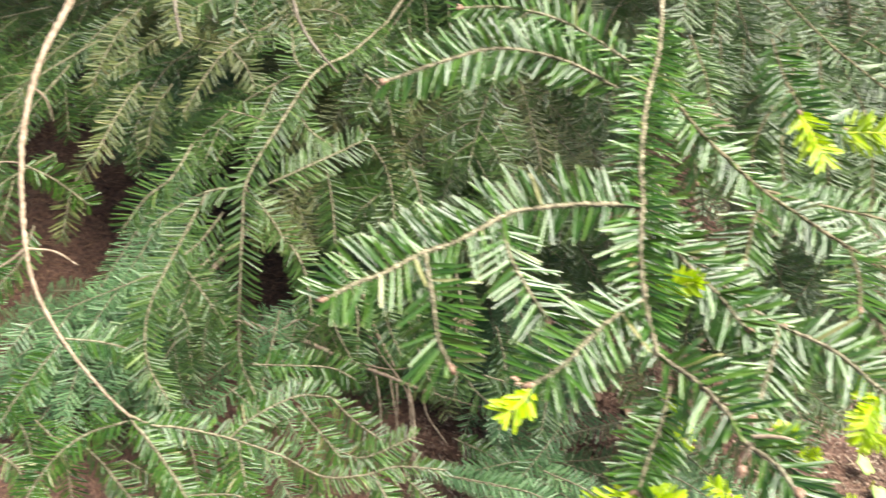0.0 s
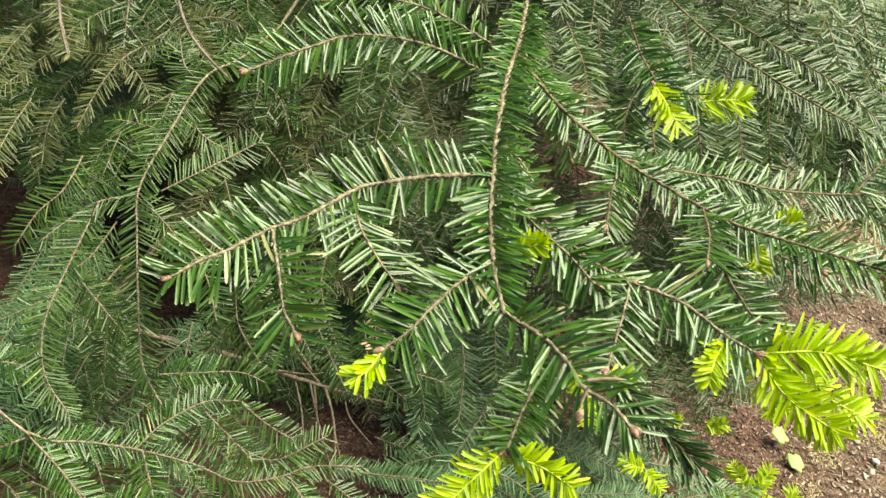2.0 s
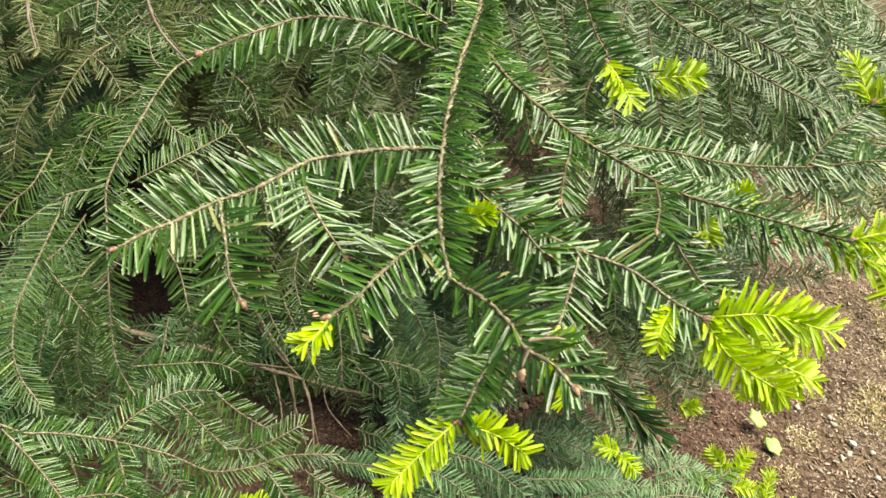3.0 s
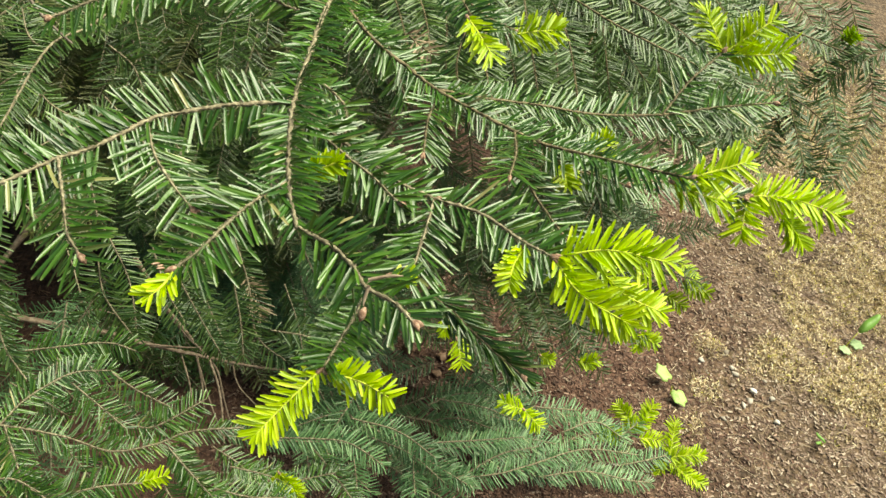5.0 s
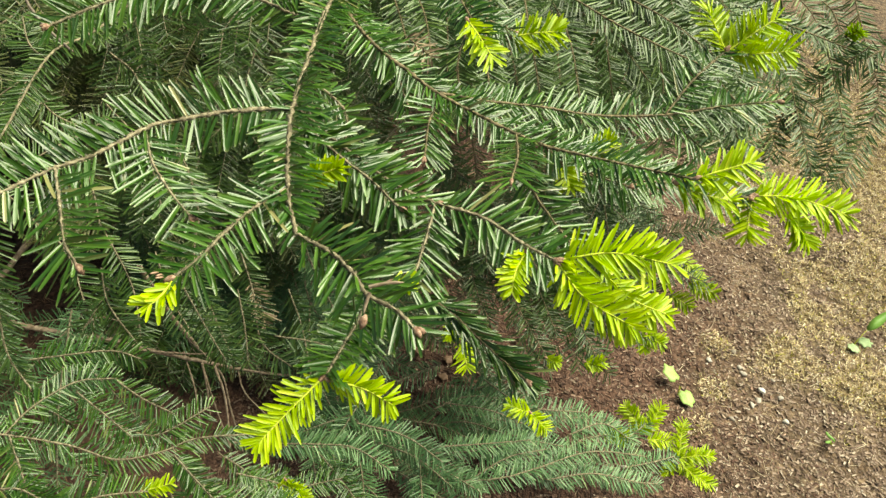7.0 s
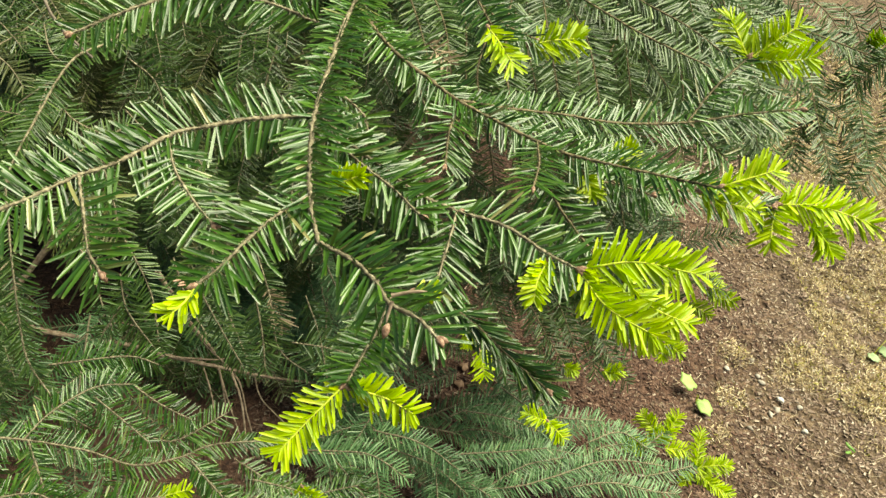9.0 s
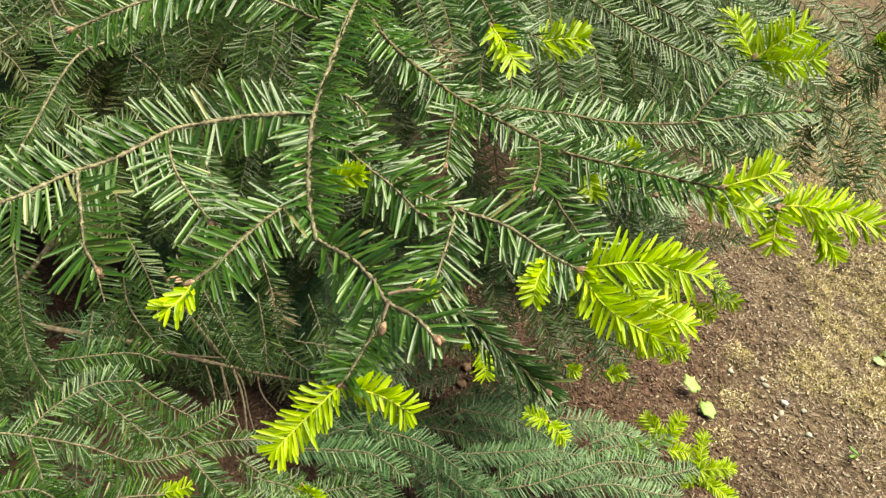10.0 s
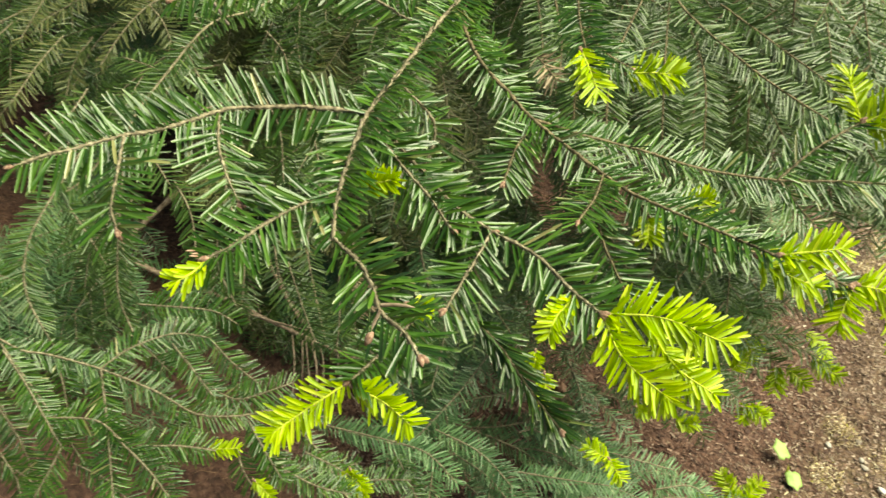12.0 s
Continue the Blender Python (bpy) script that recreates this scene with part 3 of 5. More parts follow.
twig(outer_branch, 0.0018, 0.0012, [(0.469, 1.277, 0.756), (0.499, 1.265, 0.741), (0.521, 1.235, 0.706)])
twig(outer_branch, 0.0018, 0.0012, [(0.449, 1.114, 0.674), (0.480, 1.096, 0.665), (0.506, 1.072, 0.649)])
twig(outer_branch, 0.0018, 0.0012, [(0.344, 1.309, 0.743), (0.374, 1.268, 0.695), (0.398, 1.221, 0.639)])
twig(outer_branch, 0.0016, 0.0011, [(0.400, 1.272, 0.732), (0.438, 1.234, 0.726), (0.483, 1.192, 0.720)])
twig(outer_branch, 0.0016, 0.0011, [(0.434, 1.237, 0.728), (0.461, 1.198, 0.662), (0.489, 1.144, 0.603), (0.510, 1.095, 0.555)])
twig(outer_branch, 0.0016, 0.0011, [(0.518, 1.144, 0.753), (0.491, 1.140, 0.717), (0.467, 1.136, 0.686)])
twig(outer_branch, 0.0016, 0.0011, [(0.493, 1.157, 0.678), (0.517, 1.118, 0.646), (0.515, 1.082, 0.601), (0.502, 1.057, 0.570)])
twig(outer_branch, 0.0016, 0.0011, [(0.413, 1.280, 0.762), (0.449, 1.241, 0.752), (0.477, 1.198, 0.729)])
twig(outer_branch, 0.0016, 0.0011, [(0.495, 1.238, 0.793), (0.516, 1.206, 0.760), (0.534, 1.173, 0.728)])
shoot(outer_branch, 0.0014, 0.0007, [(0.502, 1.192, 0.740), (0.505, 1.183, 0.750), (0.508, 1.174, 0.760)])

mid_branch = axis("mid", 0.0026, 0.0015, [(-0.500, 2.400, 0.450), (-0.335, 1.824, 0.588), (-0.170, 1.247, 0.526), (-0.047, 1.133, 0.442), (0.046, 1.042, 0.387), (0.142, 0.985, 0.370), (0.236, 0.970, 0.404), (0.341, 0.987, 0.447)])
twig(mid_branch, 0.0018, 0.0012, [(0.159, 0.984, 0.369), (0.226, 0.926, 0.380), (0.284, 0.901, 0.375), (0.318, 0.898, 0.371)])
twig(mid_branch, 0.0018, 0.0012, [(0.067, 1.015, 0.381), (0.120, 0.898, 0.377), (0.173, 0.834, 0.349)])
twig(mid_branch, 0.0018, 0.0012, [(0.230, 0.985, 0.395), (0.306, 1.043, 0.434), (0.409, 1.083, 0.450)])
twig(mid_branch, 0.0018, 0.0012, [(0.198, 0.977, 0.387), (0.210, 0.900, 0.377), (0.241, 0.856, 0.351)])
twig(mid_branch, 0.0018, 0.0012, [(0.299, 0.985, 0.420), (0.341, 0.989, 0.422), (0.393, 0.985, 0.417)])
twig(mid_branch, 0.0018, 0.0012, [(0.093, 1.000, 0.390), (0.118, 1.051, 0.422), (0.193, 1.088, 0.435)])
twig(mid_branch, 0.0018, 0.0012, [(0.044, 1.015, 0.409), (0.048, 0.945, 0.380), (0.087, 0.889, 0.341)])
twig(mid_branch, 0.0018, 0.0012, [(0.141, 0.966, 0.375), (0.162, 0.916, 0.370), (0.183, 0.880, 0.355)])
twig(mid_branch, 0.0018, 0.0012, [(-0.020, 0.999, 0.501), (-0.029, 0.936, 0.454), (-0.008, 0.885, 0.420)])
twig(mid_branch, 0.0018, 0.0012, [(0.251, 0.999, 0.411), (0.273, 1.038, 0.429), (0.312, 1.080, 0.450)])
shoot(mid_branch, 0.0014, 0.0007, [(0.377, 1.091, 0.367), (0.395, 1.082, 0.364), (0.412, 1.069, 0.356)])
shoot(mid_branch, 0.0014, 0.0007, [(0.400, 1.074, 0.339), (0.421, 1.064, 0.337), (0.439, 1.058, 0.339)])
shoot(mid_branch, 0.0014, 0.0007, [(0.310, 0.898, 0.372), (0.323, 0.895, 0.367), (0.336, 0.894, 0.365)])
shoot(mid_branch, 0.0014, 0.0007, [(0.317, 0.901, 0.374), (0.312, 0.892, 0.364), (0.310, 0.884, 0.354)])
shoot(mid_branch, 0.0014, 0.0007, [(0.170, 0.835, 0.350), (0.179, 0.831, 0.350), (0.187, 0.831, 0.350)])
shoot(mid_branch, 0.0014, 0.0007, [(0.227, 0.849, 0.343), (0.240, 0.848, 0.342), (0.253, 0.852, 0.345)])
shoot(mid_branch, 0.0014, 0.0007, [(0.044, 0.732, 0.455), (0.052, 0.722, 0.442), (0.056, 0.714, 0.433)])
shoot(mid_branch, 0.0014, 0.0007, [(0.024, 0.745, 0.471), (0.027, 0.740, 0.465), (0.030, 0.734, 0.458)])
shoot(mid_branch, 0.0014, 0.0007, [(0.280, 0.964, 0.356), (0.290, 0.974, 0.370), (0.301, 0.992, 0.393)])
shoot(mid_branch, 0.0014, 0.0007, [(0.345, 1.004, 0.359), (0.348, 0.993, 0.347), (0.352, 0.980, 0.335)])
shoot(mid_branch, 0.0014, 0.0007, [(0.355, 1.005, 0.362), (0.370, 0.999, 0.361), (0.386, 0.991, 0.358)])
twig(mid_branch, 0.0016, 0.0011, [(0.230, 0.949, 0.359), (0.260, 0.953, 0.355), (0.282, 0.964, 0.357)])
twig(mid_branch, 0.0016, 0.0011, [(0.294, 1.041, 0.354), (0.321, 1.023, 0.356), (0.347, 1.005, 0.360)])

left_branch = axis("left", 0.0026, 0.0014, [(-0.500, 2.400, 0.650), (-0.497, 1.740, 0.743), (-0.494, 1.080, 0.637), (-0.496, 0.952, 0.650), (-0.506, 0.868, 0.662), (-0.512, 0.782, 0.630), (-0.516, 0.717, 0.595), (-0.503, 0.683, 0.563), (-0.488, 0.651, 0.530), (-0.469, 0.612, 0.469), (-0.457, 0.595, 0.434), (-0.429, 0.580, 0.400)])
twig(left_branch, 0.0017, 0.0012, [(-0.511, 0.713, 0.591), (-0.555, 0.696, 0.577), (-0.581, 0.668, 0.560), (-0.598, 0.642, 0.546)])
twig(left_branch, 0.0017, 0.0012, [(-0.555, 0.696, 0.577), (-0.557, 0.647, 0.547), (-0.560, 0.586, 0.504), (-0.556, 0.558, 0.470), (-0.539, 0.537, 0.444), (-0.507, 0.521, 0.422)])
twig(left_branch, 0.0017, 0.0012, [(-0.610, 0.755, 0.585), (-0.617, 0.719, 0.557), (-0.639, 0.695, 0.532), (-0.654, 0.665, 0.499)])
twig(left_branch, 0.0016, 0.0012, [(-0.516, 0.710, 0.588), (-0.489, 0.713, 0.561), (-0.462, 0.711, 0.528)])
twig(left_branch, 0.0016, 0.0012, [(-0.497, 0.733, 0.586), (-0.468, 0.761, 0.601), (-0.445, 0.802, 0.605), (-0.423, 0.834, 0.613)])
twig(left_branch, 0.0016, 0.0012, [(-0.516, 0.788, 0.625), (-0.548, 0.795, 0.623), (-0.587, 0.798, 0.618)])
twig(left_branch, 0.0016, 0.0012, [(-0.513, 0.827, 0.643), (-0.492, 0.825, 0.610), (-0.459, 0.833, 0.589)])
twig(left_branch, 0.0016, 0.0012, [(-0.530, 0.687, 0.563), (-0.541, 0.653, 0.539), (-0.553, 0.631, 0.528)])
twig(left_branch, 0.0016, 0.0012, [(-0.553, 0.629, 0.525), (-0.520, 0.620, 0.497), (-0.483, 0.609, 0.466)])
twig(left_branch, 0.0016, 0.0012, [(-0.465, 0.827, 0.556), (-0.444, 0.804, 0.526), (-0.424, 0.774, 0.490)])
twig(left_branch, 0.0016, 0.0012, [(-0.446, 0.871, 0.604), (-0.390, 0.845, 0.568), (-0.357, 0.805, 0.517)])
twig(left_branch, 0.0016, 0.0012, [(-0.508, 0.863, 0.656), (-0.541, 0.885, 0.659), (-0.565, 0.920, 0.675)])
twig(left_branch, 0.0016, 0.0012, [(-0.468, 0.941, 0.634), (-0.432, 0.929, 0.617), (-0.405, 0.901, 0.581)])
twig(left_branch, 0.0016, 0.0012, [(-0.494, 0.641, 0.505), (-0.507, 0.616, 0.478), (-0.507, 0.593, 0.424)])
twig(left_branch, 0.0016, 0.0012, [(-0.477, 0.739, 0.509), (-0.440, 0.720, 0.483), (-0.412, 0.689, 0.444)])
twig(left_branch, 0.0016, 0.0012, [(-0.418, 0.771, 0.485), (-0.372, 0.734, 0.436), (-0.347, 0.691, 0.384)])
twig(left_branch, 0.0016, 0.0012, [(-0.405, 0.739, 0.419), (-0.418, 0.716, 0.394), (-0.427, 0.699, 0.376)])
twig(left_branch, 0.0016, 0.0012, [(-0.328, 0.857, 0.466), (-0.323, 0.817, 0.419), (-0.287, 0.779, 0.371), (-0.247, 0.743, 0.324)])
twig(left_branch, 0.0016, 0.0012, [(-0.385, 0.915, 0.541), (-0.355, 0.892, 0.510), (-0.328, 0.857, 0.466)])
twig(left_branch, 0.0016, 0.0012, [(-0.281, 0.869, 0.421), (-0.244, 0.818, 0.384), (-0.219, 0.777, 0.333), (-0.172, 0.762, 0.310)])
twig(left_branch, 0.0016, 0.0012, [(-0.206, 0.865, 0.353), (-0.174, 0.822, 0.326), (-0.146, 0.769, 0.288)])
twig(left_branch, 0.0016, 0.0012, [(-0.138, 0.906, 0.339), (-0.112, 0.855, 0.304), (-0.098, 0.792, 0.256)])
twig(left_branch, 0.0016, 0.0012, [(-0.370, 0.803, 0.436), (-0.340, 0.770, 0.393), (-0.307, 0.747, 0.363)])
twig(left_branch, 0.0016, 0.0012, [(-0.402, 0.721, 0.472), (-0.388, 0.701, 0.432), (-0.350, 0.686, 0.388)])
twig(left_branch, 0.0016, 0.0012, [(-0.308, 0.735, 0.456), (-0.276, 0.717, 0.414), (-0.242, 0.698, 0.374)])
twig(left_branch, 0.0016, 0.0012, [(-0.246, 0.759, 0.443), (-0.231, 0.741, 0.394), (-0.220, 0.718, 0.358)])
twig(left_branch, 0.0016, 0.0012, [(-0.196, 0.757, 0.372), (-0.153, 0.770, 0.361), (-0.119, 0.777, 0.349)])

old_branch = axis("old", 0.0026, 0.0015, [(-0.500, 2.400, 0.600), (-0.562, 1.839, 0.707), (-0.623, 1.278, 0.614), (-0.605, 1.131, 0.603), (-0.643, 1.080, 0.602), (-0.674, 1.036, 0.582), (-0.698, 0.998, 0.567), (-0.709, 0.952, 0.543), (-0.719, 0.904, 0.502)])
twig(old_branch, 0.0018, 0.0013, [(-0.792, 1.063, 0.547), (-0.819, 1.029, 0.538), (-0.841, 0.988, 0.520), (-0.862, 0.947, 0.502)])
twig(old_branch, 0.0018, 0.0013, [(-0.698, 0.998, 0.567), (-0.669, 0.989, 0.553), (-0.646, 0.975, 0.534)])
twig(old_branch, 0.0018, 0.0013, [(-0.643, 1.080, 0.602), (-0.605, 1.095, 0.614), (-0.563, 1.099, 0.614)])
twig(old_branch, 0.0018, 0.0013, [(-0.662, 1.095, 0.622), (-0.614, 1.056, 0.598), (-0.574, 1.028, 0.587)])
twig(old_branch, 0.0018, 0.0013, [(-0.699, 1.000, 0.570), (-0.749, 1.007, 0.558), (-0.801, 1.020, 0.552)])
twig(old_branch, 0.0018, 0.0013, [(-0.751, 0.931, 0.524), (-0.764, 0.901, 0.491), (-0.757, 0.865, 0.448)])
twig(old_branch, 0.0018, 0.0013, [(-0.760, 1.071, 0.552), (-0.826, 1.089, 0.555), (-0.897, 1.095, 0.543)])
twig(old_branch, 0.0018, 0.0013, [(-0.901, 1.082, 0.529), (-0.906, 1.013, 0.503), (-0.896, 0.932, 0.462)])
twig(old_branch, 0.0018, 0.0013, [(-0.807, 0.933, 0.506), (-0.804, 0.871, 0.487), (-0.796, 0.802, 0.460)])
twig(old_branch, 0.0018, 0.0013, [(-0.800, 0.826, 0.470), (-0.816, 0.776, 0.419), (-0.807, 0.728, 0.366)])
twig(old_branch, 0.0018, 0.0013, [(-0.930, 0.955, 0.533), (-0.965, 0.901, 0.482), (-0.977, 0.855, 0.435)])
twig(old_branch, 0.0018, 0.0013, [(-0.815, 1.041, 0.632), (-0.786, 0.998, 0.606), (-0.751, 0.956, 0.579)])

low_branch = axis("low", 0.0040, 0.0018, [(-0.500, 2.400, 0.850), (-0.634, 1.600, 0.898), (-0.768, 0.800, 0.747), (-0.759, 0.756, 0.723), (-0.756, 0.697, 0.685), (-0.737, 0.630, 0.635), (-0.702, 0.569, 0.575), (-0.662, 0.524, 0.531), (-0.610, 0.494, 0.498), (-0.552, 0.474, 0.469), (-0.513, 0.466, 0.452)])
twig(low_branch, 0.0022, 0.0015, [(-0.526, 0.475, 0.441), (-0.501, 0.483, 0.425), (-0.478, 0.497, 0.417), (-0.428, 0.521, 0.395), (-0.374, 0.544, 0.362), (-0.331, 0.562, 0.324), (-0.289, 0.590, 0.314), (-0.257, 0.623, 0.307), (-0.199, 0.653, 0.295)])
twig(low_branch, 0.0018, 0.0013, [(-0.520, 0.473, 0.437), (-0.493, 0.467, 0.411), (-0.467, 0.461, 0.387), (-0.433, 0.451, 0.359)])
twig(low_branch, 0.0017, 0.0012, [(-0.430, 0.521, 0.396), (-0.417, 0.551, 0.405), (-0.397, 0.580, 0.410), (-0.380, 0.603, 0.406), (-0.349, 0.621, 0.398)])
twig(low_branch, 0.0017, 0.0012, [(-0.430, 0.519, 0.394), (-0.419, 0.509, 0.370), (-0.403, 0.487, 0.330)])
twig(low_branch, 0.0017, 0.0012, [(-0.380, 0.588, 0.403), (-0.350, 0.583, 0.380), (-0.316, 0.576, 0.355)])
twig(low_branch, 0.0017, 0.0012, [(-0.331, 0.562, 0.324), (-0.340, 0.541, 0.304), (-0.344, 0.518, 0.277)])
twig(low_branch, 0.0017, 0.0012, [(-0.474, 0.499, 0.414), (-0.457, 0.488, 0.391), (-0.444, 0.475, 0.361)])
twig(low_branch, 0.0017, 0.0012, [(-0.278, 0.600, 0.311), (-0.249, 0.583, 0.288), (-0.225, 0.561, 0.259)])
twig(low_branch, 0.0017, 0.0012, [(-0.356, 0.635, 0.374), (-0.320, 0.627, 0.360), (-0.283, 0.627, 0.343)])
twig(low_branch, 0.0017, 0.0012, [(-0.464, 0.632, 0.384), (-0.422, 0.644, 0.392), (-0.372, 0.663, 0.394), (-0.337, 0.668, 0.383)])
twig(low_branch, 0.0017, 0.0012, [(-0.346, 0.602, 0.335), (-0.315, 0.600, 0.328), (-0.291, 0.611, 0.325), (-0.249, 0.657, 0.332)])
twig(low_branch, 0.0018, 0.0012, [(-0.497, 0.456, 0.457), (-0.461, 0.444, 0.434), (-0.422, 0.429, 0.396), (-0.409, 0.426, 0.376)])
twig(low_branch, 0.0018, 0.0012, [(-0.406, 0.497, 0.435), (-0.374, 0.460, 0.390), (-0.338, 0.415, 0.333)])
twig(low_branch, 0.0018, 0.0012, [(-0.433, 0.434, 0.404), (-0.385, 0.457, 0.403), (-0.349, 0.464, 0.375), (-0.303, 0.492, 0.367), (-0.271, 0.517, 0.346)])
twig(low_branch, 0.0018, 0.0012, [(-0.409, 0.426, 0.376), (-0.411, 0.407, 0.357), (-0.416, 0.382, 0.331)])
twig(low_branch, 0.0018, 0.0012, [(-0.366, 0.459, 0.387), (-0.321, 0.455, 0.358), (-0.290, 0.449, 0.331)])
twig(low_branch, 0.0018, 0.0012, [(-0.270, 0.583, 0.325), (-0.236, 0.568, 0.301), (-0.206, 0.560, 0.271)])
twig(low_branch, 0.0018, 0.0012, [(-0.214, 0.573, 0.273), (-0.167, 0.576, 0.265), (-0.124, 0.586, 0.264)])
twig(low_branch, 0.0018, 0.0012, [(-0.587, 0.581, 0.432), (-0.559, 0.557, 0.399), (-0.511, 0.536, 0.364)])
twig(low_branch, 0.0018, 0.0012, [(-0.488, 0.410, 0.328), (-0.459, 0.399, 0.308), (-0.441, 0.382, 0.286)])
twig(low_branch, 0.0018, 0.0012, [(-0.271, 0.559, 0.300), (-0.254, 0.545, 0.281), (-0.222, 0.533, 0.259)])
twig(low_branch, 0.0018, 0.0012, [(-0.204, 0.614, 0.263), (-0.155, 0.618, 0.254), (-0.120, 0.616, 0.243)])
twig(low_branch, 0.0017, 0.0012, [(-0.516, 0.463, 0.449), (-0.551, 0.438, 0.435), (-0.573, 0.407, 0.412), (-0.586, 0.372, 0.377)])
twig(low_branch, 0.0016, 0.0011, [(-0.723, 0.602, 0.524), (-0.726, 0.568, 0.488), (-0.746, 0.538, 0.460)])
twig(low_branch, 0.0016, 0.0011, [(-0.624, 0.502, 0.473), (-0.645, 0.460, 0.432), (-0.655, 0.430, 0.402)])
twig(low_branch, 0.0016, 0.0011, [(-0.620, 0.508, 0.479), (-0.591, 0.528, 0.468), (-0.560, 0.544, 0.453)])
twig(low_branch, 0.0016, 0.0011, [(-0.781, 0.662, 0.549), (-0.758, 0.685, 0.517), (-0.728, 0.702, 0.476)])
shoot(low_branch, 0.0014, 0.0007, [(-0.281, 0.515, 0.346), (-0.266, 0.521, 0.349), (-0.251, 0.528, 0.352)])
shoot(low_branch, 0.0014, 0.0007, [(-0.231, 0.534, 0.289), (-0.218, 0.532, 0.283), (-0.205, 0.530, 0.277)])
shoot(low_branch, 0.0014, 0.0007, [(-0.153, 0.614, 0.249), (-0.133, 0.616, 0.247), (-0.111, 0.614, 0.239)])
shoot(low_branch, 0.0014, 0.0007, [(-0.142, 0.623, 0.257), (-0.124, 0.615, 0.243), (-0.112, 0.603, 0.227)])
bare(low_branch, 0.0015, 0.0007, [(-0.684, 0.545, 0.553), (-0.658, 0.556, 0.552), (-0.633, 0.561, 0.538)])
bare(low_branch, 0.0015, 0.0007, [(-0.685, 0.545, 0.553), (-0.694, 0.533, 0.542), (-0.714, 0.514, 0.526)])
bare(low_branch, 0.0014, 0.0006, [(-0.725, 0.605, 0.611), (-0.743, 0.603, 0.607), (-0.770, 0.594, 0.598)])
bare(low_branch, 0.0014, 0.0006, [(-0.759, 0.674, 0.661), (-0.748, 0.682, 0.641), (-0.742, 0.681, 0.613)])
twig(low_branch, 0.0017, 0.0012, [(-0.715, 0.488, 0.347), (-0.671, 0.469, 0.318), (-0.634, 0.434, 0.272)])
twig(low_branch, 0.0017, 0.0012, [(-0.687, 0.500, 0.303), (-0.641, 0.487, 0.278), (-0.608, 0.453, 0.235)])
twig(low_branch, 0.0017, 0.0012, [(-0.704, 0.437, 0.317), (-0.658, 0.435, 0.304), (-0.625, 0.413, 0.274)])
twig(low_branch, 0.0017, 0.0012, [(-0.618, 0.500, 0.287), (-0.574, 0.490, 0.268), (-0.541, 0.472, 0.241)])
twig(low_branch, 0.0017, 0.0012, [(-0.566, 0.473, 0.311), (-0.516, 0.457, 0.282), (-0.468, 0.431, 0.241)])
twig(low_branch, 0.0017, 0.0012, [(-0.563, 0.502, 0.290), (-0.504, 0.500, 0.272), (-0.444, 0.483, 0.238)])
twig(low_branch, 0.0017, 0.0012, [(-0.526, 0.416, 0.293), (-0.474, 0.418, 0.281), (-0.425, 0.414, 0.263)])
twig(low_branch, 0.0017, 0.0012, [(-0.457, 0.477, 0.236), (-0.410, 0.481, 0.227), (-0.364, 0.473, 0.207)])

ground_branch = axis("ground", 0.0028, 0.0015, [(-0.500, 2.400, 0.220), (-0.412, 1.695, 0.191), (-0.325, 0.991, -0.039), (-0.200, 0.955, -0.004), (-0.094, 0.921, 0.034), (0.038, 0.898, 0.072), (0.112, 0.885, 0.066), (0.202, 0.854, 0.054), (0.278, 0.851, 0.047)])
twig(ground_branch, 0.0018, 0.0012, [(-0.212, 0.720, 0.179), (-0.117, 0.733, 0.191), (-0.068, 0.736, 0.193), (-0.014, 0.723, 0.176)])
twig(ground_branch, 0.0018, 0.0012, [(-0.053, 0.910, 0.047), (-0.000, 0.917, 0.079), (0.059, 0.930, 0.120), (0.119, 0.937, 0.153)])
twig(ground_branch, 0.0018, 0.0012, [(0.042, 0.898, 0.072), (0.096, 0.904, 0.089), (0.174, 0.901, 0.082), (0.237, 0.913, 0.095)])
twig(ground_branch, 0.0018, 0.0012, [(0.021, 0.784, 0.085), (0.091, 0.788, 0.088), (0.159, 0.801, 0.101), (0.210, 0.828, 0.104), (0.303, 0.891, 0.093), (0.410, 0.932, 0.057)])
twig(ground_branch, 0.0018, 0.0012, [(0.112, 0.885, 0.066), (0.209, 0.929, 0.087), (0.288, 0.969, 0.078), (0.363, 0.978, 0.059)])
twig(ground_branch, 0.0018, 0.0012, [(0.028, 0.841, 0.097), (0.078, 0.814, 0.091), (0.129, 0.782, 0.080)])
twig(ground_branch, 0.0018, 0.0012, [(-0.023, 0.879, 0.090), (0.005, 0.825, 0.080), (0.026, 0.767, 0.065)])
twig(ground_branch, 0.0018, 0.0012, [(-0.180, 0.867, 0.081), (-0.142, 0.783, 0.116), (-0.115, 0.711, 0.112)])
twig(ground_branch, 0.0018, 0.0012, [(0.202, 0.854, 0.054), (0.274, 0.885, 0.060), (0.358, 0.889, 0.035), (0.439, 0.905, 0.024)])
twig(ground_branch, 0.0018, 0.0012, [(-0.102, 0.845, 0.107), (-0.066, 0.766, 0.094), (-0.023, 0.734, 0.082)])
twig(ground_branch, 0.0018, 0.0012, [(0.102, 0.894, 0.212), (0.132, 0.825, 0.265), (0.165, 0.793, 0.280)])
twig(ground_branch, 0.0018, 0.0012, [(0.337, 0.941, 0.043), (0.378, 0.973, 0.039), (0.417, 1.013, 0.049)])
twig(ground_branch, 0.0018, 0.0012, [(0.381, 0.926, 0.023), (0.432, 0.950, 0.023), (0.474, 0.973, 0.022)])
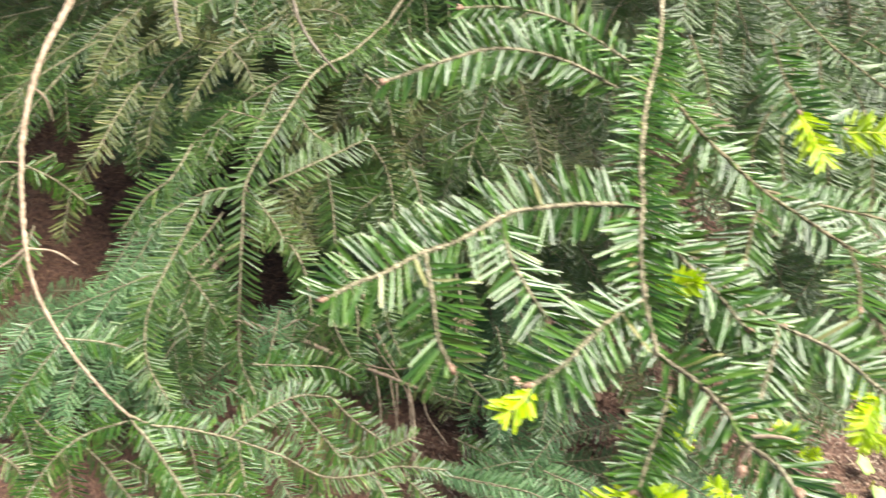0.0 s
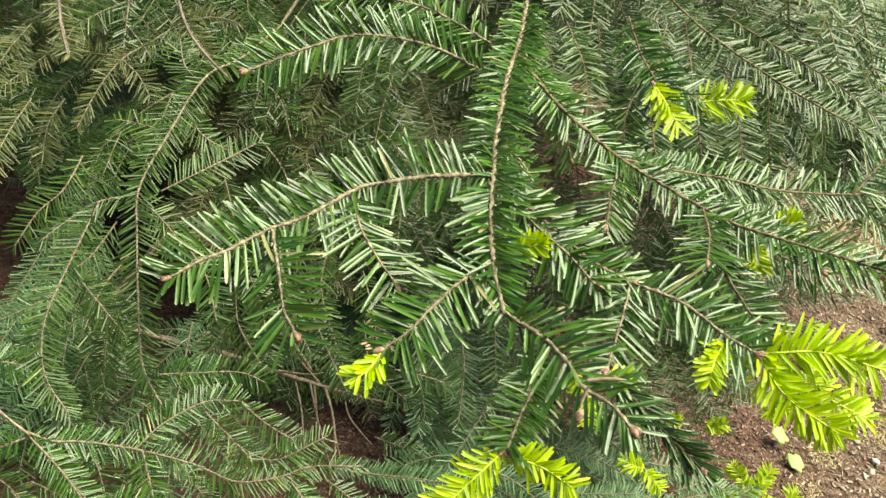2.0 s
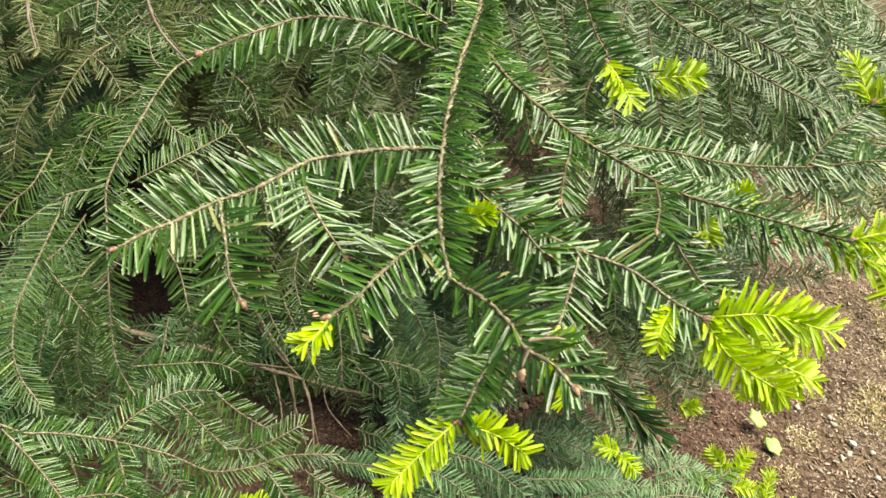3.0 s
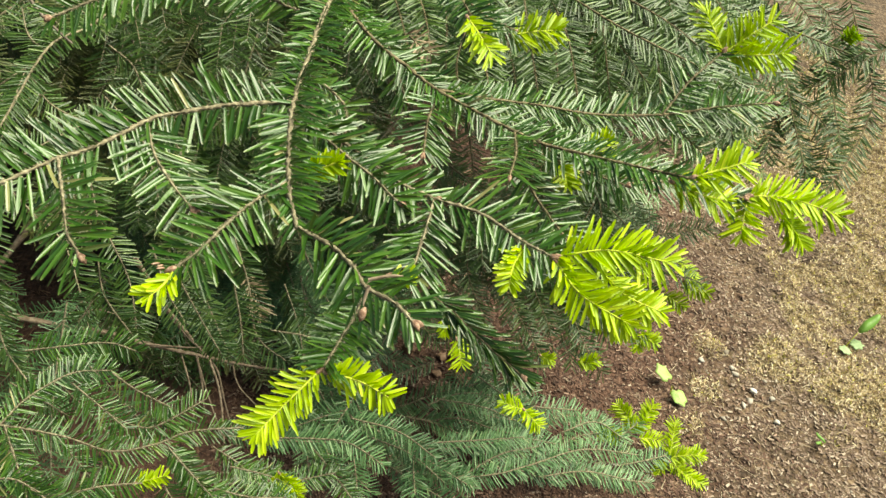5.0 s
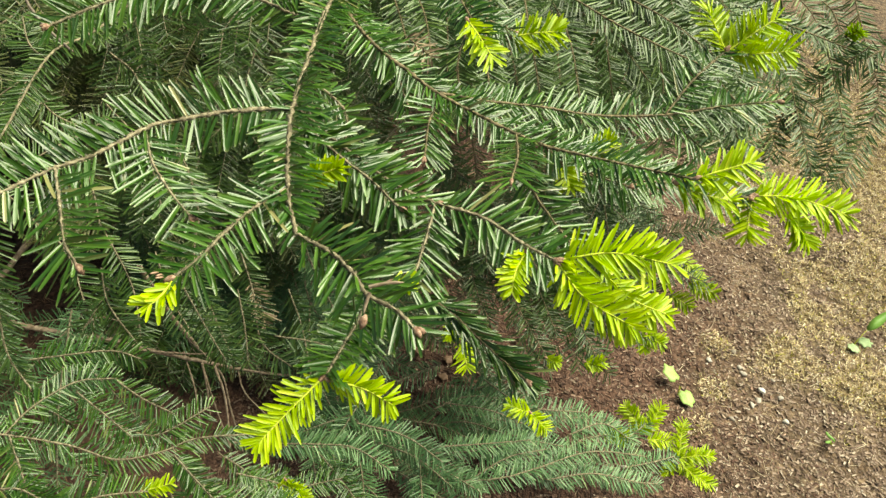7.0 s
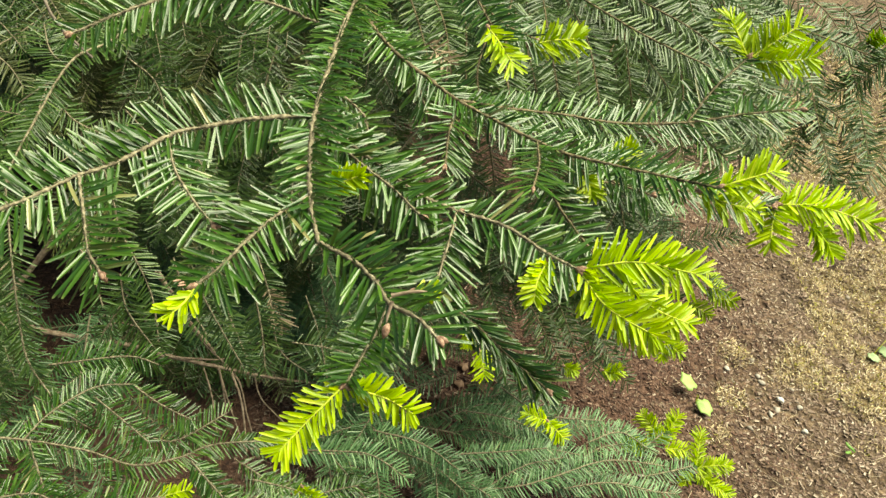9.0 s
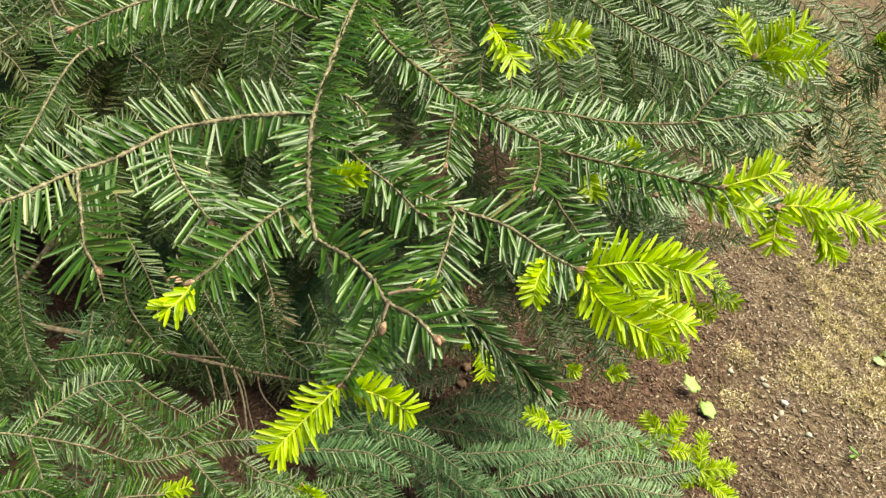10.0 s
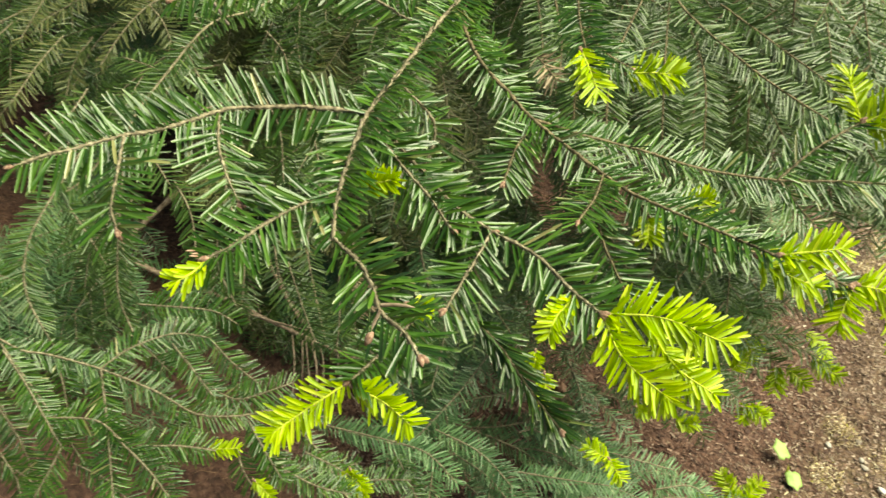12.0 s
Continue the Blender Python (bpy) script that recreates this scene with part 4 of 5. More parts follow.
twig(ground_branch, 0.0018, 0.0012, [(0.085, 1.073, 0.044), (0.144, 1.089, 0.061), (0.206, 1.094, 0.065)])
twig(ground_branch, 0.0018, 0.0012, [(0.238, 0.879, 0.055), (0.289, 0.922, 0.077), (0.337, 0.947, 0.076)])
twig(ground_branch, 0.0018, 0.0012, [(0.052, 0.908, 0.122), (0.125, 0.899, 0.136), (0.183, 0.893, 0.126)])
twig(ground_branch, 0.0018, 0.0012, [(-0.143, 1.019, 0.123), (-0.076, 0.991, 0.115), (-0.014, 0.982, 0.102)])
twig(ground_branch, 0.0018, 0.0012, [(-0.182, 1.002, 0.185), (-0.101, 0.989, 0.167), (-0.060, 0.983, 0.159)])
twig(ground_branch, 0.0018, 0.0012, [(-0.076, 0.783, 0.189), (-0.002, 0.785, 0.178), (0.061, 0.771, 0.152)])
twig(ground_branch, 0.0018, 0.0012, [(0.053, 0.807, 0.140), (0.120, 0.834, 0.132), (0.197, 0.865, 0.126)])
twig(ground_branch, 0.0018, 0.0012, [(0.088, 0.915, 0.096), (0.167, 0.922, 0.090), (0.233, 0.931, 0.089)])
shoot(ground_branch, 0.0014, 0.0007, [(0.163, 0.787, 0.286), (0.149, 0.781, 0.293), (0.133, 0.784, 0.297)])
shoot(ground_branch, 0.0014, 0.0007, [(0.165, 0.786, 0.285), (0.176, 0.775, 0.285), (0.189, 0.769, 0.278)])
shoot(ground_branch, 0.0014, 0.0007, [(0.416, 0.999, 0.033), (0.397, 1.013, 0.050), (0.373, 1.028, 0.063)])
shoot(ground_branch, 0.0014, 0.0007, [(0.416, 0.999, 0.033), (0.426, 1.017, 0.054), (0.437, 1.038, 0.072)])
shoot(ground_branch, 0.0014, 0.0007, [(0.481, 0.973, 0.016), (0.481, 1.000, 0.037), (0.482, 1.024, 0.055)])
shoot(ground_branch, 0.0014, 0.0007, [(0.476, 0.972, 0.016), (0.509, 0.980, 0.024), (0.538, 0.985, 0.028)])
shoot(ground_branch, 0.0014, 0.0007, [(0.471, 0.966, 0.014), (0.465, 0.947, -0.003), (0.461, 0.920, -0.026)])
shoot(ground_branch, 0.0014, 0.0007, [(0.481, 0.966, 0.014), (0.513, 0.954, 0.004), (0.545, 0.943, -0.002)])
shoot(ground_branch, 0.0014, 0.0007, [(0.331, 0.960, 0.065), (0.351, 0.958, 0.063), (0.371, 0.959, 0.062)])
shoot(ground_branch, 0.0014, 0.0007, [(0.422, 0.990, 0.030), (0.441, 0.993, 0.033), (0.462, 0.993, 0.032)])
twig(ground_branch, 0.0018, 0.0012, [(0.049, 0.821, 0.101), (0.119, 0.845, 0.100), (0.189, 0.875, 0.106), (0.256, 0.890, 0.094)])
twig(ground_branch, 0.0018, 0.0012, [(0.108, 0.791, 0.090), (0.163, 0.833, 0.111), (0.224, 0.861, 0.115)])
twig(ground_branch, 0.0018, 0.0012, [(0.237, 0.841, 0.063), (0.311, 0.868, 0.066), (0.391, 0.881, 0.051)])
twig(ground_branch, 0.0018, 0.0012, [(0.160, 0.907, 0.144), (0.217, 0.924, 0.135), (0.288, 0.954, 0.113)])
twig(ground_branch, 0.0018, 0.0012, [(0.268, 0.926, 0.081), (0.324, 0.957, 0.089), (0.381, 0.958, 0.061)])
twig(ground_branch, 0.0018, 0.0012, [(0.036, 0.900, 0.112), (0.086, 0.920, 0.134), (0.150, 0.926, 0.139)])
twig(ground_branch, 0.0018, 0.0012, [(-0.040, 0.788, 0.146), (0.023, 0.781, 0.135), (0.082, 0.761, 0.110)])
twig(ground_branch, 0.0018, 0.0012, [(-0.247, 0.718, 0.174), (-0.167, 0.751, 0.144), (-0.079, 0.786, 0.121), (-0.004, 0.795, 0.100)])
twig(ground_branch, 0.0018, 0.0012, [(-0.102, 0.859, 0.103), (-0.033, 0.833, 0.104), (0.039, 0.803, 0.106), (0.119, 0.765, 0.110)])
twig(ground_branch, 0.0018, 0.0012, [(0.026, 0.803, 0.107), (0.033, 0.769, 0.107), (0.041, 0.726, 0.115)])
twig(ground_branch, 0.0018, 0.0012, [(-0.069, 0.783, 0.119), (-0.056, 0.750, 0.120), (-0.043, 0.703, 0.124)])
twig(ground_branch, 0.0018, 0.0012, [(-0.010, 0.795, 0.076), (0.057, 0.764, 0.080), (0.122, 0.731, 0.088)])
twig(low_branch, 0.0018, 0.0012, [(-0.252, 0.686, 0.190), (-0.209, 0.676, 0.174), (-0.169, 0.653, 0.165)])
twig(low_branch, 0.0018, 0.0012, [(-0.295, 0.635, 0.229), (-0.252, 0.618, 0.219), (-0.213, 0.597, 0.210)])
twig(low_branch, 0.0018, 0.0012, [(-0.184, 0.618, 0.169), (-0.137, 0.678, 0.152), (-0.079, 0.715, 0.146)])
twig(low_branch, 0.0018, 0.0012, [(-0.125, 0.754, 0.140), (-0.081, 0.718, 0.135), (-0.036, 0.675, 0.130)])
twig(low_branch, 0.0018, 0.0012, [(-0.259, 0.614, 0.183), (-0.211, 0.655, 0.161), (-0.159, 0.702, 0.146)])
twig(low_branch, 0.0018, 0.0012, [(-0.505, 0.651, 0.289), (-0.467, 0.645, 0.278), (-0.427, 0.636, 0.267)])
twig(low_branch, 0.0018, 0.0012, [(-0.220, 0.828, 0.121), (-0.156, 0.829, 0.111), (-0.099, 0.819, 0.098)])

dead_branch = axis("dead", 0.0052, 0.0026, [(-0.500, 2.400, 0.250), (-0.606, 1.635, 0.301), (-0.713, 0.869, 0.152), (-0.582, 0.882, 0.137), (-0.499, 0.893, 0.131), (-0.432, 0.898, 0.118), (-0.346, 0.906, 0.106), (-0.269, 0.915, 0.096), (-0.184, 0.935, 0.083)])
bare(dead_branch, 0.0022, 0.0012, [(-0.495, 1.024, 0.143), (-0.445, 0.977, 0.137), (-0.388, 0.940, 0.113), (-0.324, 0.904, 0.091), (-0.291, 0.857, 0.059), (-0.254, 0.805, 0.021)])
bare(dead_branch, 0.0018, 0.0010, [(-0.454, 0.881, 0.134), (-0.403, 0.899, 0.122), (-0.355, 0.931, 0.099), (-0.306, 0.965, 0.105)])
bare(dead_branch, 0.0016, 0.0010, [(-0.355, 0.904, 0.108), (-0.322, 0.862, 0.068), (-0.275, 0.806, 0.024)])
bare(dead_branch, 0.0016, 0.0010, [(-0.544, 0.885, 0.149), (-0.522, 0.903, 0.167), (-0.484, 0.905, 0.166)])
bare(dead_branch, 0.0016, 0.0010, [(-0.546, 0.995, 0.116), (-0.503, 0.969, 0.108), (-0.450, 0.918, 0.096)])
bare(dead_branch, 0.0016, 0.0010, [(-0.389, 0.915, 0.111), (-0.354, 0.867, 0.078), (-0.329, 0.818, 0.045)])
bare(dead_branch, 0.0016, 0.0010, [(-0.298, 0.914, 0.099), (-0.278, 0.890, 0.069), (-0.229, 0.870, 0.039)])

bare(dead_branch, 0.0034, 0.0022, [(-0.402, 0.819, 0.389), (-0.375, 0.836, 0.292), (-0.337, 0.849, 0.207)])
bare(dead_branch, 0.0018, 0.0010, [(-0.324, 0.827, 0.199), (-0.311, 0.810, 0.156), (-0.303, 0.794, 0.116)])
bare(dead_branch, 0.0022, 0.0012, [(-0.306, 0.826, 0.206), (-0.280, 0.799, 0.165), (-0.255, 0.744, 0.119)])
bare(old_branch, 0.0022, 0.0016, [(-0.758, 0.962, 0.680), (-0.727, 0.913, 0.654), (-0.693, 0.871, 0.639)], TRUNK_BARK)
bare(left_branch, 0.0021, 0.0016, [(-0.595, 0.972, 0.704), (-0.553, 0.921, 0.687), (-0.513, 0.894, 0.673), (-0.474, 0.862, 0.675)], TRUNK_BARK)
withered(left_branch, 0.0016, 0.0012, [(-0.264, 0.870, 0.342), (-0.242, 0.850, 0.331), (-0.227, 0.826, 0.319)])
withered(upper_branch, 0.0016, 0.0012, [(-0.081, 0.821, 0.800), (-0.066, 0.810, 0.797), (-0.051, 0.798, 0.795)])

# a large bud with loose scales, hanging from the front twig
big = part("bud", bud_mesh(0.0034), near_branch, "pinkish-brown bud with loose papery scales")
for off in ((-0.1422, 0.3130, 0.9022), (-0.1455, 0.3143, 0.9035), (-0.1436, 0.3160, 0.9010)):
    scale = part("bud", BUD_MESH, near_branch, "withered pinkish bud scale beside a curled shoot")
    scale.matrix_local = Matrix.Translation(Vector(off) - Vector(BASE)) @ Euler((2.2, 0.4, off[1] * 90)).to_matrix().to_4x4() @ Matrix.Diagonal((0.8, 0.45, 1.2, 1))
big.matrix_local = Matrix.Translation(Vector((-0.0325, 0.2995, 0.9135)) - Vector(BASE)) @ Euler((2.6, 0.1, 0)).to_matrix().to_4x4()

# ---- inner foliage of the tree, and unseen sprays added above to shade it ----
def edge(y):
    """How far to the side the foliage reaches at a depth."""
    return float(np.interp(y, [0.6, 1.1, 1.53, 2.07, 2.8], [-0.15, 0.22, 0.56, 0.78, 0.95]))


def view_gap(p):
    """Dark gaps in the foliage, cut along the camera's lines of sight: round the dead stems, and deep between the two
    front branches.
    """
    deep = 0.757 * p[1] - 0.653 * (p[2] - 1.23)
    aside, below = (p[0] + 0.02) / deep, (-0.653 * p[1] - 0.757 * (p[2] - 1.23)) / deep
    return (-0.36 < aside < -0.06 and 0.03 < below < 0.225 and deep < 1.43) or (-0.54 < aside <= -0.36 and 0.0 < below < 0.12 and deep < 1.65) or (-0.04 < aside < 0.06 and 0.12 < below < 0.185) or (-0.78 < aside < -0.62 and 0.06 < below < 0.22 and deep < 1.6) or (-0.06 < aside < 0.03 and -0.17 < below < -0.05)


def spray(tip, way, size, style, seed, coarse=1.0):
    """One branchlet: an axis with alternate side twigs in a flat, drooping fan."""
    r = np.random.default_rng(seed)
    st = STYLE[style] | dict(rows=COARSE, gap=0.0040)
    way = unit(np.asarray(way, float))
    across = unit(np.cross(way, (0, 0, 1)))
    tip = np.asarray(tip, float)
    root = tip - way * size + np.array([0, 0, 0.22 * size])
    mid = (tip + root) / 2 + np.array([0, 0, 0.07 * size]) + across * r.normal(0, 0.05) * size
    lines = [([root, mid, tip], 0.0019, 0.0010)]
    for k in range(7):
        f = 0.18 + 0.11 * k + r.uniform(-0.03, 0.03)
        p = (1 - f) ** 2 * root + 2 * f * (1 - f) * mid + f * f * tip
        sd = 1 if k % 2 else -1
        ln = size * (0.52 - 0.42 * f) * r.uniform(0.75, 1.2) + 0.03
        d = unit(way * 0.75 + across * sd * 0.75 + np.array([0, 0, r.normal(-0.12, 0.12)]))
        e = p + d * ln + np.array([0, 0, -0.15 * ln])
        if coarse == 1.0 and (view_gap(p) or view_gap((p + e) / 2) or view_gap(e)):
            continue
        lines.append(([p, (p + e) / 2 + np.array([0, 0, 0.04 * ln]), e], 0.0012, 0.0008))
    vs, qs, ks, al, sm, n = [], [], [], [], [], 0
    for pts, r0, r1 in lines:
        pts = np.asarray(pts) - BASE
        v, q = tube(pts, r0, r1, step=0.02, sides=4, rng=r)
        nv, nq, kind, along = slips(*needle_places(pts, r, length=st["length"], width=0.0021 * coarse, gap=st["gap"] * coarse, upper=0.45 if coarse > 1 else 0.10), flat=True)
        vs += [v, nv]
        qs += [q + n, nq + n + len(v)]
        ks += [np.zeros(len(q)), 1 + kind]
        al += [np.zeros(len(v)), along]
        sm += [np.ones(len(q)), np.zeros(len(nq))]
        n += len(v) + len(nv)
    me = mesh_of("branch", np.vstack(vs), np.vstack(qs), st["mats"], np.concatenate(ks), np.concatenate(al), np.concatenate(sm))
    part("branch", me, fir, "fir spray of dull green needles, inner or added above", "stuff")


random.seed(5)
made = 0
for k in range(9000):
    if made >= 430:
        break
    x, y, z = random.uniform(-1.9, 0.6), random.uniform(0.35, 2.2), random.uniform(0.04, 0.75)
    if made % 7 == 0:
        x, y, z = random.uniform(-1.2, -0.05), random.uniform(0.35, 1.2), random.uniform(0.03, 0.3)
    deep = 0.757 * y - 0.653 * (z - 1.23)
    if x > max(edge(y), -0.05) - 0.06 or (y > 0.9 and z > 0.05 + (1.2 if x < -0.05 else 0.6) * (edge(y) - x)) or deep < (1.18 if x < -0.12 else 1.42):
        continue
    # no near sprays in this band of the camera's view
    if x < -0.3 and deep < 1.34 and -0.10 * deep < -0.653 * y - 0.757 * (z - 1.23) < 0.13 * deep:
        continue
    out = math.atan2(y - 2.4, x + 0.5) + random.gauss(0, 0.4)
    way, size = unit(np.array((math.cos(out), math.sin(out), random.uniform(-0.35, -0.05)))), random.uniform(0.24, 0.38)
    if any(view_gap(np.array((x, y, z)) - way * size * f + np.array((0, 0, 0.2 * size * f))) for f in (0, 0.3, 0.6, 1.0)):
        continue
    spray((x, y, z), way, size, "old" if random.random() < 0.6 and x < -0.45 and y > 1.15 and z > 0.2 else "left" if z > 0.2 else "ground", k)
    made += 1
for k in range(69):
    # drooping sprays behind the right-hand branches, the ones over the soil, and the lowest ones
    if k < 40:
        a, b, d = random.uniform(-0.02, 0.34), random.uniform(-0.30, -0.10), random.uniform(1.02, 1.5)
        b -= 0.12 * max(a - 0.2, 0)
    elif k < 60:
        a, b, d = random.uniform(0.03, 0.24), random.uniform(0.0, 0.14), random.uniform(1.25, 1.45)
    else:
        a, b, d = random.uniform(-0.20, 0.20), random.uniform(0.17, 0.30), random.uniform(1.44, 1.54)
    x, y, z = -0.02 + a * d, d * (0.757 - 0.653 * b), 1.23 - d * (0.653 + 0.757 * b) + 0.13 * a * d
    if z < 0.03 or view_gap((x, y, z)):
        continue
    out = math.atan2(y - 2.4, x + 0.5) + random.gauss(0, 0.3)
    spray((x, y, z), (math.cos(out), math.sin(out), random.uniform(-0.5, -0.1) if k < 60 else -0.05), random.uniform(0.2, 0.32), "upper" if k < 60 else "ground", 9000 + k)
for k in range(24):
    # faded twigs deep behind the front branch, and bluish ones over the soil
    if k < 12:
        a, b, d = random.uniform(-0.40, -0.17), random.uniform(-0.30, -0.14), random.uniform(1.25, 1.45)
    else:
        a, b, d = random.uniform(-0.12, -0.045), random.uniform(0.13, 0.25), random.uniform(1.30, 1.42)
    x, y, z = -0.02 + a * d, d * (0.757 - 0.653 * b), 1.23 - d * (0.653 + 0.757 * b)
    out = math.atan2(y - 2.4, x + 0.5) + random.gauss(0, 0.5)
    spray((x, y, max(z, 0.04)), (math.cos(out), math.sin(out), random.uniform(-0.3, 0.0)), random.uniform(0.16, 0.26), "old" if k < 8 else "left" if k < 12 else "ground", 15000 + k)
for k in range(40):
    # faded and dull twigs in the shade behind the front branch
    a, b, d = random.uniform(-0.62, -0.10), random.uniform(-0.18, 0.02), random.uniform(1.2, 1.5)
    x, y, z = -0.02 + a * d, d * (0.757 - 0.653 * b), 1.23 - d * (0.653 + 0.757 * b)
    out = math.atan2(y - 2.4, x + 0.5) + random.gauss(0, 0.6)
    spray((x, y, z), (math.cos(out), math.sin(out), random.uniform(-0.5, 0.0)), random.uniform(0.14, 0.24), "old" if k % 5 in (0, 2) else "left", 19000 + k)
for k in range(12):
    # dull twigs under the front branch
    a, b, d = random.uniform(-0.42, -0.13), random.uniform(0.02, 0.09), random.uniform(1.28, 1.48)
    x, y, z = -0.02 + a * d, d * (0.757 - 0.653 * b), 1.23 - d * (0.653 + 0.757 * b)
    out = math.atan2(y - 2.4, x + 0.5) + random.gauss(0, 0.5)
    spray((x, y, z), (math.cos(out), math.sin(out), random.uniform(-0.4, 0.0)), random.uniform(0.14, 0.2), "left" if k % 3 else "old", 23000 + k, 1.02)
for k in range(9):
    # short twigs close to the soil, behind the dead stems
    a, b, d = random.uniform(-0.34, -0.08), random.uniform(0.12, 0.25), random.uniform(1.45, 1.52)
    x, y, z = -0.02 + a * d, d * (0.757 - 0.653 * b), max(0.025, 1.23 - d * (0.653 + 0.757 * b))
    out = math.atan2(y - 2.4, x + 0.5) + random.gauss(0, 0.5)
    spray((x, y, z), (math.cos(out), math.sin(out), random.uniform(-0.1, 0.0)), random.uniform(0.13, 0.2), "left" if k % 3 else "old", 17000 + k)
made = 0
for k in range(900):
    # the low front branches, one above another
    if made >= 10:
        break
    a, b, d = random.uniform(-0.85, -0.06), random.uniform(0.12, 0.42), random.uniform(1.12, 1.38)
    x, y, z = -0.02 + a * d, d * (0.757 - 0.653 * b), 1.23 - d * (0.653 + 0.757 * b)
    if z < 0.04 or a > -0.40:
        continue
    out = math.atan2(y - 2.4, x + 0.5) + random.gauss(0.25, 0.5)
    way, size = unit(np.array((math.cos(out), math.sin(out), random.uniform(-0.25, 0.0)))), random.uniform(0.13, 0.2)
    if any(view_gap(np.array((x, y, z)) - way * size * f + np.array((0, 0, 0.2 * size * f))) for f in (0, 0.3, 0.6)):
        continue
    spray((x, y, z), way, size, "left", 12000 + k)
    made += 1
for k in range(76):
    # unseen sprays added overhead, just above the view, to shade the foliage below
    a, d = random.uniform(-0.75, 0.25), random.uniform(0.95, 1.75)
    b = random.uniform(-0.64, -0.43) - 0.16 * max(a, 0) + 0.05 * max(-a - 0.3, 0)
    x, y, z = -0.02 + a * d, d * (0.757 - 0.653 * b), 1.23 - d * (0.653 + 0.757 * b) + 0.13 * a * d
    out = math.atan2(y - 2.4, x + 0.5) + random.gauss(0, 0.3)
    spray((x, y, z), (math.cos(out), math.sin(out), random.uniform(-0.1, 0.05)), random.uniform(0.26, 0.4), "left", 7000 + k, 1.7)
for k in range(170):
    # an unseen crown, added above to shade the inside
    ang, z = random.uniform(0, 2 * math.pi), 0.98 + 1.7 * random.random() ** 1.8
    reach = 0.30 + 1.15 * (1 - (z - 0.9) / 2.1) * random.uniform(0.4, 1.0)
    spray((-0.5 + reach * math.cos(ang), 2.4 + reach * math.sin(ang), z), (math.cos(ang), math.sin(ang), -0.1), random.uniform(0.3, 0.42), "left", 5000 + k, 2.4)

# ---- ground ----
def ground_material():
    m, nt, p = material("bare_soil")
    big, fine = noise_of(nt, 4.0, 5.0, 0.65), noise_of(nt, 70.0, 7.0, 0.75)
    soil = ramp(nt, fine, [(0.3, (0.034, 0.020, 0.012)), (0.48, (0.096, 0.063, 0.039)), (0.6, (0.169, 0.121, 0.080)), (0.78, (0.282, 0.231, 0.164))])
    soil = mix(nt, 1.0, soil, ramp(nt, noise_of(nt, 11.0, 4.0, 0.6), [(0.35, (0.6, 0.58, 0.56)), (0.65, (1.3, 1.25, 1.2))]), "MULTIPLY")
    moss = ramp(nt, noise_of(nt, 120.0, 5.0, 0.7), [(0.3, (0.080, 0.055, 0.030)), (0.5, (0.26, 0.195, 0.105)), (0.75, (0.50, 0.41, 0.24))])
    tc = nt.nodes.new("ShaderNodeTexCoord")
    line = nt.nodes.new("ShaderNodeVectorMath")
    line.operation = "DISTANCE"
    line.inputs[1].default_value = (-0.6, 1.5, 0.0)
    nt.links.new(tc.outputs["Object"], line.inputs[0])
    grown = nt.nodes.new("ShaderNodeAttribute")
    grown.attribute_name = "along"
    ragged = nt.nodes.new("ShaderNodeMath")
    ragged.operation = "MULTIPLY_ADD"
    nt.links.new(noise_of(nt, 38.0, 5.0, 0.7), ragged.inputs[0])
    ragged.inputs[1].default_value = 0.9
    nt.links.new(grown.outputs["Fac"], ragged.inputs[2])
    mask = ramp(nt, ragged.outputs[0], [(0.62, (0, 0, 0)), (0.95, (0.85, 0.85, 0.85))])
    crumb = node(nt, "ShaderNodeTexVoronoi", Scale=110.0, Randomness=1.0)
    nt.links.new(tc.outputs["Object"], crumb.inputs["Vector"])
    # crumb centres lighter, gaps darker: crevice shade put into the soil colour
    clod_shade = ramp(nt, crumb.outputs["Distance"], [(0.0, (1.15, 1.12, 1.1)), (0.55, (0.84, 0.82, 0.80)), (0.9, (0.40, 0.38, 0.36))])
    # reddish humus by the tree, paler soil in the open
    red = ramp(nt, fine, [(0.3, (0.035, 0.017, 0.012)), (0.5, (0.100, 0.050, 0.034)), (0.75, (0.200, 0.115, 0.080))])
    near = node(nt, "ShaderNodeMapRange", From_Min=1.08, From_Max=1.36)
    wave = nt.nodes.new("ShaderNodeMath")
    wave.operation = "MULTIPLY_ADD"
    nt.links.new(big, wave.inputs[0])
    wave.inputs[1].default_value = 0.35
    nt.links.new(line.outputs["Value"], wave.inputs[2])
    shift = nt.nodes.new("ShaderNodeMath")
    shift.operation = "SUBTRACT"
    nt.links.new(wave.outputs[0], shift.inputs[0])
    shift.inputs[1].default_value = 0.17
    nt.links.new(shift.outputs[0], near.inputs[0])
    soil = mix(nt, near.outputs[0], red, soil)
    nt.links.new(mix(nt, 0.85, mix(nt, mask, soil, moss), clod_shade, "MULTIPLY"), p.inputs["Base Color"])
    p.inputs["Roughness"].default_value = 0.95
    hill = nt.nodes.new("ShaderNodeMath")
    hill.operation = "SUBTRACT"
    nt.links.new(fine, hill.inputs[0])
    nt.links.new(crumb.outputs["Distance"], hill.inputs[1])
    bump(nt, p, hill.outputs[0], 0.9, 0.006)
    return m


def patchy(x, y):
    return noise.noise(Vector((x * 3.0 + 4, y * 3.0, 2))) + 0.55 * noise.noise(Vector((x * 13, y * 13, 7)))


